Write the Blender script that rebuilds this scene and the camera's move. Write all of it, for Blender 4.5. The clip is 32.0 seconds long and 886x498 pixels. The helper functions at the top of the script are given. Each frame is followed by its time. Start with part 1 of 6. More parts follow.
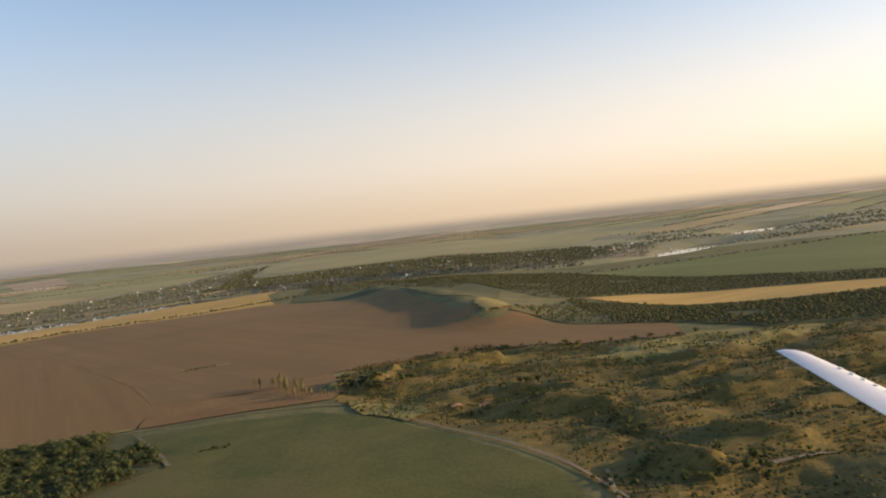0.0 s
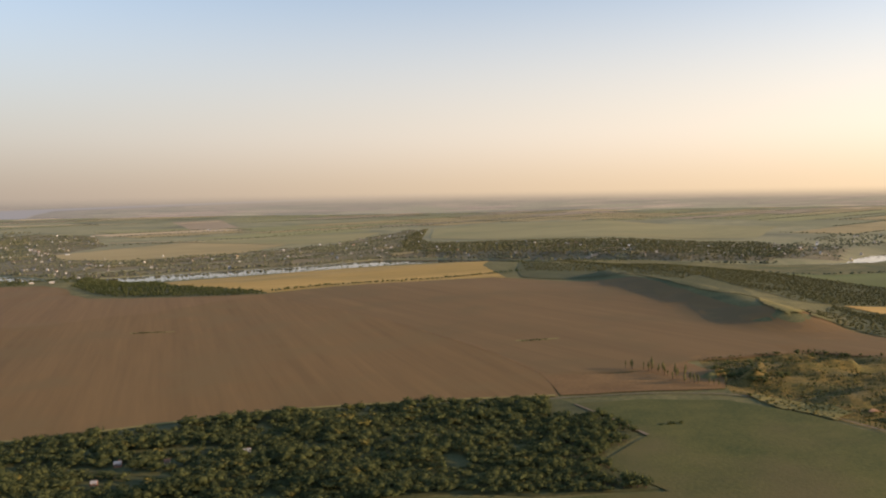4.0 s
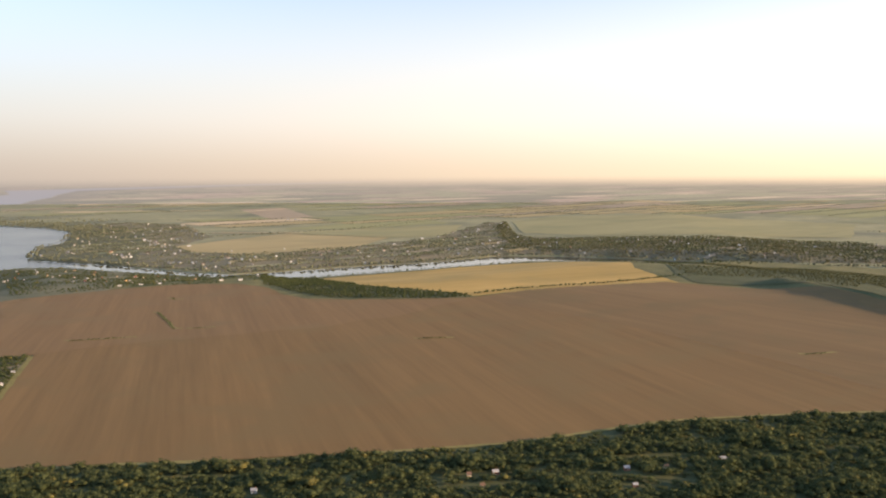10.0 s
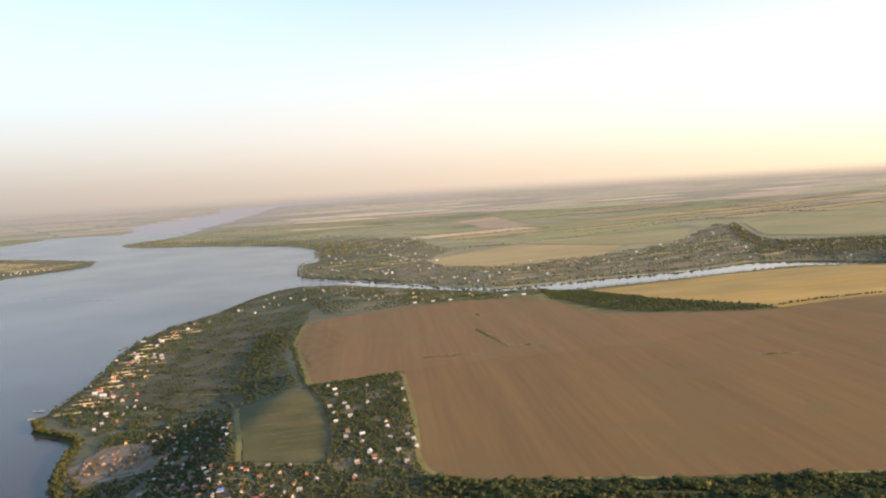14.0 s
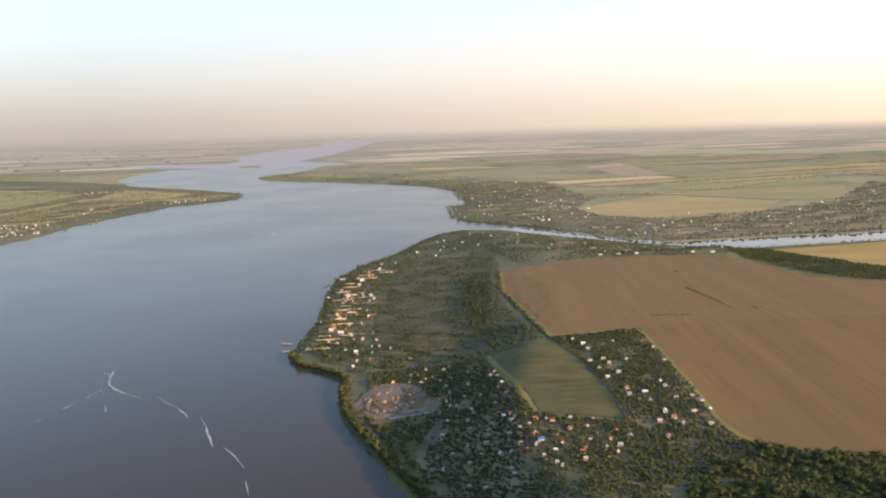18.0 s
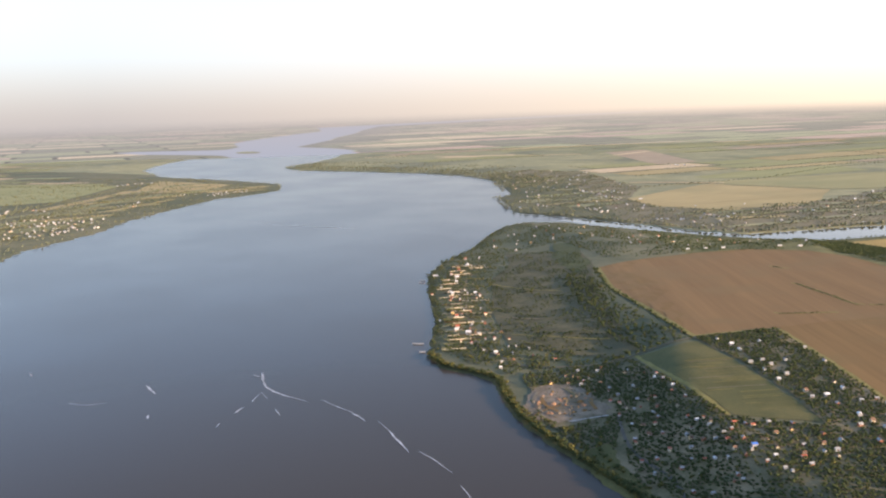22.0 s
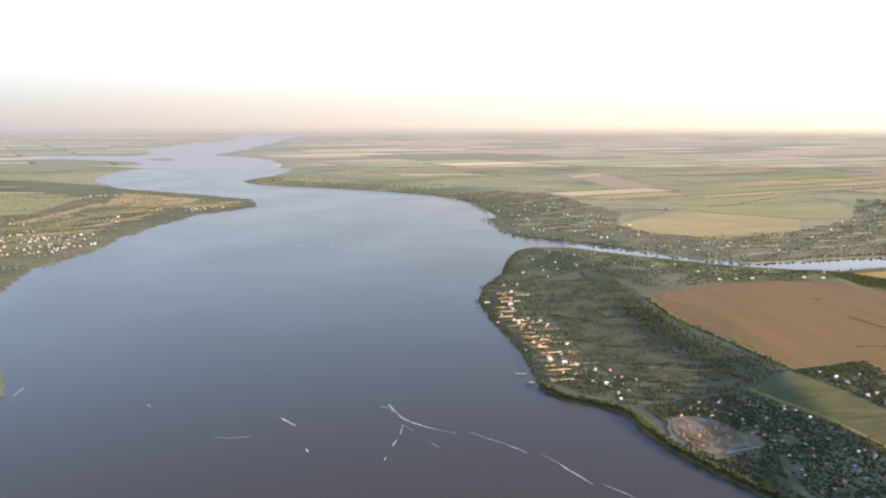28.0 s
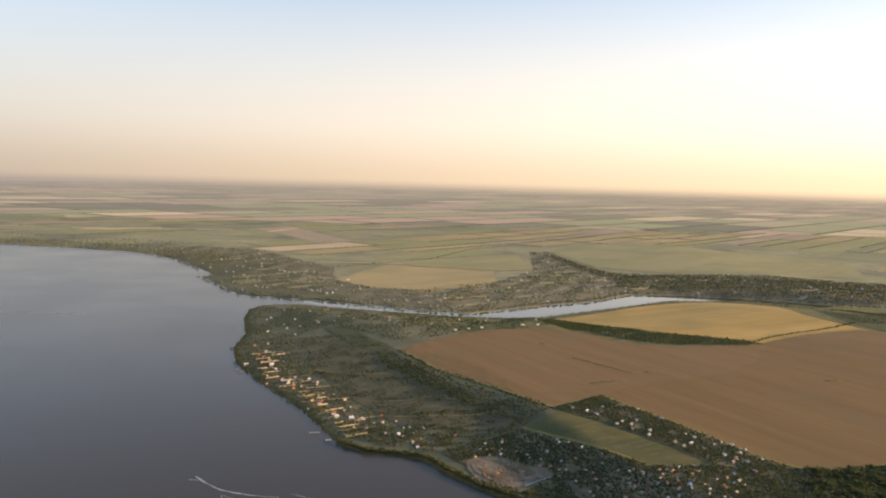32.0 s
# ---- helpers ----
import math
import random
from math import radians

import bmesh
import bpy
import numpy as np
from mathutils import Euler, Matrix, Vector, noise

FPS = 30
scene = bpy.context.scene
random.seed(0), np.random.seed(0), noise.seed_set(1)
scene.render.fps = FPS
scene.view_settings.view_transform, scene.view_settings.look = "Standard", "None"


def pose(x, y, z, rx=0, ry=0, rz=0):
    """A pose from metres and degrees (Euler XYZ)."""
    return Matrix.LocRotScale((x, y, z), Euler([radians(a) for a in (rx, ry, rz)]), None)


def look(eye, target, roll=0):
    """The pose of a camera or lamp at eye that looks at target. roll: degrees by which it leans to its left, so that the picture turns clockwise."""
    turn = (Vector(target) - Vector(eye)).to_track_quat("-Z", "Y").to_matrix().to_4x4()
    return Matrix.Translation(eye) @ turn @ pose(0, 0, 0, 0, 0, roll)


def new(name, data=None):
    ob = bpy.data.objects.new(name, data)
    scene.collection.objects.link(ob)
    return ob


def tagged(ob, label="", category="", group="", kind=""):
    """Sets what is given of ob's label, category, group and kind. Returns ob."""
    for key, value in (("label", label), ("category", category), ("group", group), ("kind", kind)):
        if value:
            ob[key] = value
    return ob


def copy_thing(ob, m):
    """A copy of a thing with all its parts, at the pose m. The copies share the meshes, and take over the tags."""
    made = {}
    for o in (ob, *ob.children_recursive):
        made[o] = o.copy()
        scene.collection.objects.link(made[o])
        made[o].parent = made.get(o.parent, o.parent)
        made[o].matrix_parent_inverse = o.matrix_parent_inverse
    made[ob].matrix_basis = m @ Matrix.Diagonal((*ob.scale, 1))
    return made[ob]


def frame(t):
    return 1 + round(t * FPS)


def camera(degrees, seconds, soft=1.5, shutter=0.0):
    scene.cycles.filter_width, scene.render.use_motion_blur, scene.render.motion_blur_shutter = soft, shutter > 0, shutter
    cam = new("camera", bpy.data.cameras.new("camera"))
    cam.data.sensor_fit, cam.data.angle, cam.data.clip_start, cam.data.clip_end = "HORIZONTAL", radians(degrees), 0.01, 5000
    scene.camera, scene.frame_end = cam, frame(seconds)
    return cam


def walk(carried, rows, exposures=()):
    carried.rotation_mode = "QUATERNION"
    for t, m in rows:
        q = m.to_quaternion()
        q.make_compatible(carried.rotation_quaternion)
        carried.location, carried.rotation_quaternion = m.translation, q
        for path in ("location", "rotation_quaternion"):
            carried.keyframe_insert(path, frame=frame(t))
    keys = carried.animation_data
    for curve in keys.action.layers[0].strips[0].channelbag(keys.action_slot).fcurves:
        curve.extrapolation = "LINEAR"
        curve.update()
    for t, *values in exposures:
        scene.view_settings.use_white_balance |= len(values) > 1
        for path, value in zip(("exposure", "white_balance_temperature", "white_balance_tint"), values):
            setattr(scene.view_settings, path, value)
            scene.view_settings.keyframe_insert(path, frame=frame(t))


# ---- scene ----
cam = camera(56.5, 32.0, soft=2.1)
UNIT = 1.3                            # the plan below is drawn in units of 1.3 m
METRES, EYE, TILT, LEAN, TURN = 850.0 * UNIT, 84.0 * UNIT, -2.2, 5.93, 0.0
ROWS = [
    (0.0, 2e-05, 0, 0, 0.00, -0.00, 0.00),
    (0.5, -0.01587, -0.0069, 0.00108, 0.13, -0.44, -0.39),
    (1.0, -0.03172, -0.01376, 0.00213, 0.51, -1.06, -0.74),
    (1.5, -0.04747, -0.0206, 0.00315, 0.81, -1.54, -0.92),
    (2.0, -0.06315, -0.0275, 0.00416, 0.98, -1.86, -0.93),
    (2.5, -0.07872, -0.0345, 0.00517, 1.58, -2.18, -0.58),
    (4.5, -0.14009, -0.06168, 0.00889, 9.19, -2.79, -6.46),
    (5.0, -0.15523, -0.06867, 0.00961, 8.98, -3.67, -7.05),
    (5.5, -0.17038, -0.07583, 0.01026, 14.23, -5.45, -5.70),
    (6.0, -0.18526, -0.08298, 0.01094, 18.54, -6.00, -5.57),
    (6.5, -0.19995, -0.09008, 0.01158, 19.71, -5.93, -4.91),
    (7.0, -0.21453, -0.0971, 0.01216, 20.65, -6.37, -4.58),
    (7.5, -0.22896, -0.10399, 0.01278, 20.84, -6.52, -4.53),
    (8.0, -0.24327, -0.11069, 0.01348, 20.62, -6.69, -4.20),
    (8.5, -0.25766, -0.11734, 0.01424, 15.96, -5.96, -5.53),
    (9.0, -0.27199, -0.12404, 0.01504, 17.67, -6.22, -6.45),
    (9.5, -0.28613, -0.13065, 0.01576, 13.72, -5.32, -5.79),
    (10.0, -0.30041, -0.13724, 0.01624, 9.29, -3.84, -5.94),
    (10.5, -0.31493, -0.1441, 0.01656, 9.15, -4.30, -5.38),
    (11.0, -0.32935, -0.15137, 0.01688, 9.64, -3.79, -5.38),
    (11.5, -0.34342, -0.15906, 0.01747, 11.56, -4.45, -5.18),
    (12.0, -0.35708, -0.16689, 0.01867, 16.95, -6.44, -3.82),
    (12.5, -0.3705, -0.1747, 0.02013, 17.61, -4.72, -3.44),
    (13.0, -0.38388, -0.18264, 0.02129, 19.46, -4.23, -3.30),
    (13.5, -0.39716, -0.19066, 0.02213, 20.81, -4.29, -2.98),
    (14.0, -0.41034, -0.19856, 0.02291, 21.93, -4.59, -3.01),
    (14.5, -0.4236, -0.20638, 0.02372, 22.52, -4.95, -3.48),
    (15.0, -0.43701, -0.21431, 0.0246, 23.65, -5.21, -3.69),
    (15.5, -0.45035, -0.22226, 0.02552, 24.32, -5.59, -3.86),
    (17.5, -0.50266, -0.25401, 0.02863, 26.96, -7.16, -4.01),
    (18.0, -0.51559, -0.26201, 0.02943, 28.84, -9.29, -4.78),
    (18.5, -0.52878, -0.27011, 0.02992, 28.77, -9.57, -4.55),
    (19.0, -0.54198, -0.27821, 0.03046, 28.38, -9.51, -4.28),
    (19.5, -0.55488, -0.2862, 0.03128, 29.13, -10.02, -3.66),
    (20.0, -0.56759, -0.2942, 0.03227, 29.64, -10.54, -3.32),
    (20.5, -0.58033, -0.30232, 0.03315, 30.26, -11.32, -3.24),
    (21.0, -0.59308, -0.31041, 0.03392, 30.29, -11.44, -3.56),
    (21.5, -0.60568, -0.31827, 0.03474, 29.81, -11.11, -4.08),
    (22.0, -0.61817, -0.32602, 0.0355, 28.73, -10.33, -4.43),
    (22.5, -0.63078, -0.33398, 0.03599, 28.35, -10.22, -4.23),
    (23.0, -0.64357, -0.34223, 0.03627, 27.94, -10.40, -4.41),
    (23.5, -0.65642, -0.35062, 0.03664, 27.79, -11.14, -4.25),
    (24.0, -0.66912, -0.35889, 0.03733, 28.21, -11.21, -4.10),
    (24.5, -0.6815, -0.36693, 0.03831, 28.51, -11.17, -4.05),
    (25.0, -0.69372, -0.37477, 0.03921, 28.47, -10.82, -4.10),
    (25.5, -0.7062, -0.38258, 0.03969, 27.76, -10.07, -4.88),
    (27.5, -0.75634, -0.41315, 0.04044, 24.38, -10.21, -5.72),
    (28.0, -0.76886, -0.42132, 0.04096, 23.25, -8.89, -6.33),
    (28.5, -0.78162, -0.42966, 0.04174, 20.04, -7.36, -6.91),
    (29.0, -0.7941, -0.43809, 0.04251, 20.05, -7.02, -6.74),
    (29.5, -0.80572, -0.44622, 0.04299, 19.22, -6.31, -7.03),
    (30.0, -0.81707, -0.45369, 0.04323, 13.95, -5.43, -6.28),
    (30.5, -0.82972, -0.46091, 0.04329, 5.03, -3.55, -7.44),
    (31.0, -0.8438, -0.46849, 0.04328, 1.90, -2.68, -7.16),
    (31.5, -0.85779, -0.47648, 0.04324, 1.22, -2.53, -7.46),
    (32.0, -0.8702, -0.48455, 0.04293, 0.61, -2.59, -7.48),
]
walk(cam, [(t, pose(0, 0, EYE, TILT, LEAN, TURN) @ pose(METRES * x, METRES * y, METRES * z, 90 + pitch, roll, yaw)) for t, x, y, z, yaw, pitch, roll in ROWS],
     exposures=[(t, e, k, 19) for t, e, k in ((0.0, 0.66, 7000), (2.5, 0.66, 7000), (5.0, 0.81, 7150), (6.0, 1.22, 7100), (9.0, 1.25, 7050), (10.0, 1.14, 6850), (13.0, 1.24, 6850), (18.0, 1.23, 6650), (19.0, 1.31, 6500), (21.0, 1.41, 6350), (24.0, 1.49, 6250), (28.0, 1.57, 6300), (29.0, 1.57, 6350), (30.0, 1.35, 6450), (31.0, 0.99, 6950), (32.0, 0.93, 7100))])

# ---- sky and sun ----
SUN_AZ, SUN_EL = 88.0, 12.0          # degrees clockwise from the y axis, degrees above the horizon
world = bpy.data.worlds.new("evening_sky")
scene.world = world
world.use_nodes = True
wt = world.node_tree
wt.nodes.clear()


def wnode(kind, **values):
    n = wt.nodes.new(kind)
    for k, v in values.items():
        n.inputs[k].default_value = v
    return n


sky = wt.nodes.new("ShaderNodeTexSky")
sky.sky_type = "NISHITA"
sky.sun_disc = False
sky.sun_elevation, sky.sun_rotation = radians(SUN_EL), radians(SUN_AZ)
sky.altitude, sky.air_density, sky.dust_density, sky.ozone_density = 600, 1.0, 0.7, 1.5
way = wt.nodes.new("ShaderNodeTexCoord")
part_z = wt.nodes.new("ShaderNodeSeparateXYZ")
wt.links.new(way.outputs["Generated"], part_z.inputs[0])
# beyond the last fields the land fades into haze just under the skyline
edge = wnode("ShaderNodeMapRange", **{"From Min": -0.0150, "From Max": 0.0010, "To Min": 0.0, "To Max": 1.0})
edge.interpolation_type = "SMOOTHSTEP"
wt.links.new(part_z.outputs["Z"], edge.inputs["Value"])
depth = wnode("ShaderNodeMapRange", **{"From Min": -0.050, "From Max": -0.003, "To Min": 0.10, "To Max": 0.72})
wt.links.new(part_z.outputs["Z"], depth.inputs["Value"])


def wmath(op, a, b=None, clamp=False):
    n = wt.nodes.new("ShaderNodeMath")
    n.operation, n.use_clamp = op, clamp
    for k, v in enumerate((a, b)):
        if v is None:
            continue
        if isinstance(v, (int, float)):
            n.inputs[k].default_value = v
        else:
            wt.links.new(v, n.inputs[k])
    return n.outputs[0]


# the plain under the skyline, laid out as a level patchwork of fields
down = wmath("MAXIMUM", wmath("MULTIPLY", part_z.outputs["Z"], -1.0), 0.004)
reach = wmath("DIVIDE", 190.0, down)
east = wmath("ADD", wmath("MULTIPLY", part_z.outputs["X"], reach), -590.0)
north = wmath("ADD", wmath("MULTIPLY", part_z.outputs["Y"], reach), -318.0)
spot = wt.nodes.new("ShaderNodeCombineXYZ")
wt.links.new(east, spot.inputs["X"])
wt.links.new(north, spot.inputs["Y"])
flat = wt.nodes.new("ShaderNodeMapping")
flat.vector_type = "TEXTURE"
flat.inputs["Rotation"].default_value = (0, 0, radians(53))
flat.inputs["Scale"].default_value = (1500, 1500, 1)
wt.links.new(spot.outputs[0], flat.inputs["Vector"])
cells = wt.nodes.new("ShaderNodeTexBrick")
cells.offset, cells.offset_frequency, cells.squash, cells.squash_frequency = 0.37, 2, 0.55, 3
for k, v in (("Scale", 1.0), ("Mortar Size", 0.011), ("Mortar Smooth", 0.3), ("Bias", 0.0), ("Brick Width", 0.62), ("Row Height", 0.2)):
    cells.inputs[k].default_value = v
cells.inputs["Color1"].default_value, cells.inputs["Color2"].default_value, cells.inputs["Mortar"].default_value = (0, 0, 0, 1), (1, 1, 1, 1), (0.5, 0.5, 0.5, 1)
wt.links.new(flat.outputs["Vector"], cells.inputs["Vector"])
lot = wt.nodes.new("ShaderNodeSeparateColor")
wt.links.new(cells.outputs["Color"], lot.inputs[0])
plain = wt.nodes.new("ShaderNodeValToRGB")
plain.color_ramp.interpolation = "CONSTANT"
for k, c in ((0.0, (0.112, 0.112, 0.080)), (0.22, (0.160, 0.168, 0.102)), (0.5, (0.098, 0.102, 0.076)), (0.62, (0.205, 0.188, 0.125)), (0.76, (0.225, 0.172, 0.135)), (0.90, (0.300, 0.245, 0.165))):
    e = plain.color_ramp.elements[0] if k == 0.0 else plain.color_ramp.elements.new(k)
    e.position, e.color = k, (*c, 1)
while plain.color_ramp.elements[-1].position > 0.95:
    plain.color_ramp.elements.remove(plain.color_ramp.elements[-1])
wt.links.new(lot.outputs[0], plain.inputs["Fac"])
belt = wnode("ShaderNodeMapRange", **{"From Min": 0.0, "From Max": 1.0, "To Min": 1.0, "To Max": 0.42})
wt.links.new(cells.outputs["Fac"], belt.inputs["Value"])
hedged = wt.nodes.new("ShaderNodeVectorMath")
hedged.operation = "SCALE"
wt.links.new(plain.outputs["Color"], hedged.inputs[0])
wt.links.new(belt.outputs["Result"], hedged.inputs["Scale"])
# the river's far reaches run on towards the skyline: how far west and east its banks lie at each latitude
FAR_REACH = ((2040, -3110, -2460), (2380, -3330, -2550), (2790, -3530, -2730), (3000, -3800, -2860), (3060, -4120, -2900), (3130, -4600, -2960), (3300, -5000, -3110), (3440, -4960, -3200), (3530, -4600, -3310), (3590, -4345, -3395), (3720, -4410, -3580), (3880, -4510, -3930),
             (3960, -4560, -4010), (4330, -4930, -4190), (4650, -5240, -4360), (5050, -5500, -4560), (5750, -5900, -5000), (7050, -6560, -5700), (8300, -7150, -6480), (10300, -8700, -7600), (11000, -9300, -8000))
banks = wt.nodes.new("ShaderNodeValToRGB")
for k, (lat, west, right) in enumerate(FAR_REACH):
    e = banks.color_ramp.elements[0] if k == 0 else banks.color_ramp.elements[-1] if k == len(FAR_REACH) - 1 else banks.color_ramp.elements.new((lat - 2000) / 9000)
    e.position, e.color = (lat - 2000) / 9000, ((west + 10000) / 10000, (right + 10000) / 10000, 0, 1)
wt.links.new(wmath("DIVIDE", wmath("SUBTRACT", north, 2000.0), 9000.0), banks.inputs["Fac"])
sides = wt.nodes.new("ShaderNodeSeparateColor")
wt.links.new(banks.outputs["Color"], sides.inputs[0])
where = wmath("DIVIDE", wmath("ADD", east, 10000.0), 10000.0)
far_water = wmath("MULTIPLY", wmath("MULTIPLY", wmath("SUBTRACT", where, sides.outputs[0]), 250.0, True), wmath("MULTIPLY", wmath("SUBTRACT", sides.outputs[1], where), 250.0, True))
# a long low island in it
isle_a = wmath("DIVIDE", wmath("ADD", wmath("MULTIPLY", wmath("ADD", east, 3845.0), 0.75), wmath("MULTIPLY", wmath("ADD", north, -3280.0), -0.66)), 185.0)
isle_b = wmath("DIVIDE", wmath("ADD", wmath("MULTIPLY", wmath("ADD", east, 3845.0), 0.66), wmath("MULTIPLY", wmath("ADD", north, -3280.0), 0.75)), 65.0)
isle = wmath("ADD", wmath("MULTIPLY", isle_a, isle_a), wmath("MULTIPLY", isle_b, isle_b))
far_water = wmath("MULTIPLY", wmath("MULTIPLY", far_water, wmath("GREATER_THAN", isle, 1.0)), wmath("GREATER_THAN", north, 2050.0))
# dark woods crowd its eastern bank
bank_wood = wt.nodes.new("ShaderNodeMix")
bank_wood.data_type = "RGBA"
bank_wood.inputs["B"].default_value = (0.098, 0.100, 0.086, 1)
inland = wmath("SUBTRACT", where, sides.outputs[1])
wooded = wmath("MULTIPLY", wmath("GREATER_THAN", north, 2050.0), wmath("GREATER_THAN", inland, 0.0))
wt.links.new(wmath("MULTIPLY", wooded, wmath("SUBTRACT", 0.9, wmath("MULTIPLY", inland, 13.0), True)), bank_wood.inputs["Factor"])
wt.links.new(hedged.outputs[0], bank_wood.inputs["A"])
# far water takes one flat colour in place of mirrored sky
wet = wt.nodes.new("ShaderNodeMix")
wet.data_type = "RGBA"
wet.inputs["B"].default_value = (0.165, 0.181, 0.204, 1)
wt.links.new(far_water, wet.inputs["Factor"])
wt.links.new(bank_wood.outputs["Result"], wet.inputs["A"])
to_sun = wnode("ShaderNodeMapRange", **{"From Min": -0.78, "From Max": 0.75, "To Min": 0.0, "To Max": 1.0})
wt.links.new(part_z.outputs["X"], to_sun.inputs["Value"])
# haze painted over the backdrop land, warmer and brighter towards the sun
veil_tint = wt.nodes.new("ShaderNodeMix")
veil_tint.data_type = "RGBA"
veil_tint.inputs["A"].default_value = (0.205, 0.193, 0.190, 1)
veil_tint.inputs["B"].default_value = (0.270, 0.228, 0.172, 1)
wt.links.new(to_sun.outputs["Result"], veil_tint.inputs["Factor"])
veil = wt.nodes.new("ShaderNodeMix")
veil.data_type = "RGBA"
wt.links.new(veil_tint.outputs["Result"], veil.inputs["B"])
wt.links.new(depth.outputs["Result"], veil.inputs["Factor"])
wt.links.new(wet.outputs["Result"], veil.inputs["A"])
# pale evening haze low in the sky, brighter towards the sun
low = wnode("ShaderNodeMapRange", **{"From Min": 0.0, "From Max": 0.31, "To Min": 0.92, "To Max": 0.0})
low.interpolation_type = "SMOOTHSTEP"
wt.links.new(part_z.outputs["Z"], low.inputs["Value"])
tint = wt.nodes.new("ShaderNodeMix")
tint.data_type = "RGBA"
tint.inputs["A"].default_value = (0.245, 0.238, 0.245, 1)
tint.inputs["B"].default_value = (0.80, 0.70, 0.56, 1)
wt.links.new(to_sun.outputs["Result"], tint.inputs["Factor"])
bg_haze = wt.nodes.new("ShaderNodeBackground")
# a dusty band right over the skyline
dusty = wt.nodes.new("ShaderNodeMix")
dusty.data_type = "RGBA"
dusty.inputs["A"].default_value, dusty.inputs["B"].default_value = (0.190, 0.182, 0.178, 1), (0.71, 0.56, 0.355, 1)
wt.links.new(to_sun.outputs["Result"], dusty.inputs["Factor"])
rim = wnode("ShaderNodeMapRange", **{"From Min": -0.01, "From Max": 0.075, "To Min": 1.0, "To Max": 0.0})
rim.interpolation_type = "SMOOTHSTEP"
wt.links.new(part_z.outputs["Z"], rim.inputs["Value"])
layers = wt.nodes.new("ShaderNodeMix")
layers.data_type = "RGBA"
wt.links.new(rim.outputs["Result"], layers.inputs["Factor"])
wt.links.new(tint.outputs["Result"], layers.inputs["A"])
wt.links.new(dusty.outputs["Result"], layers.inputs["B"])
wt.links.new(layers.outputs["Result"], bg_haze.inputs["Color"])
bg_sky = wnode("ShaderNodeBackground", Strength=0.15)
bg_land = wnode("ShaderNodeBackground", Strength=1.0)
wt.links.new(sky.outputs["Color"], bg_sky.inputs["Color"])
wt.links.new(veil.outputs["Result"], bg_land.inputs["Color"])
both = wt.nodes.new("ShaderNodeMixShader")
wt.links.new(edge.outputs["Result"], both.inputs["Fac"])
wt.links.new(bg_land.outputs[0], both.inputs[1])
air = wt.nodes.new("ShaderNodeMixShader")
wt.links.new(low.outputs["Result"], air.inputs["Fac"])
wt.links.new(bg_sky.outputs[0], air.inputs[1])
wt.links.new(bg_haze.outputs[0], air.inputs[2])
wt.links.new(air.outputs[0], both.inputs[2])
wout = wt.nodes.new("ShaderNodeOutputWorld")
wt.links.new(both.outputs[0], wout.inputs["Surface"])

sun = new("sun", bpy.data.lights.new("sun", "SUN"))
sun.data.energy, sun.data.angle, sun.data.color = 4.1, radians(0.6), (1.0, 0.73, 0.44)
sun_way = Vector((math.sin(radians(SUN_AZ)) * math.cos(radians(SUN_EL)), math.cos(radians(SUN_AZ)) * math.cos(radians(SUN_EL)), math.sin(radians(SUN_EL))))
sun.matrix_world = look((200, 200, 400), Vector((200, 200, 400)) - sun_way)

# ---- materials ----


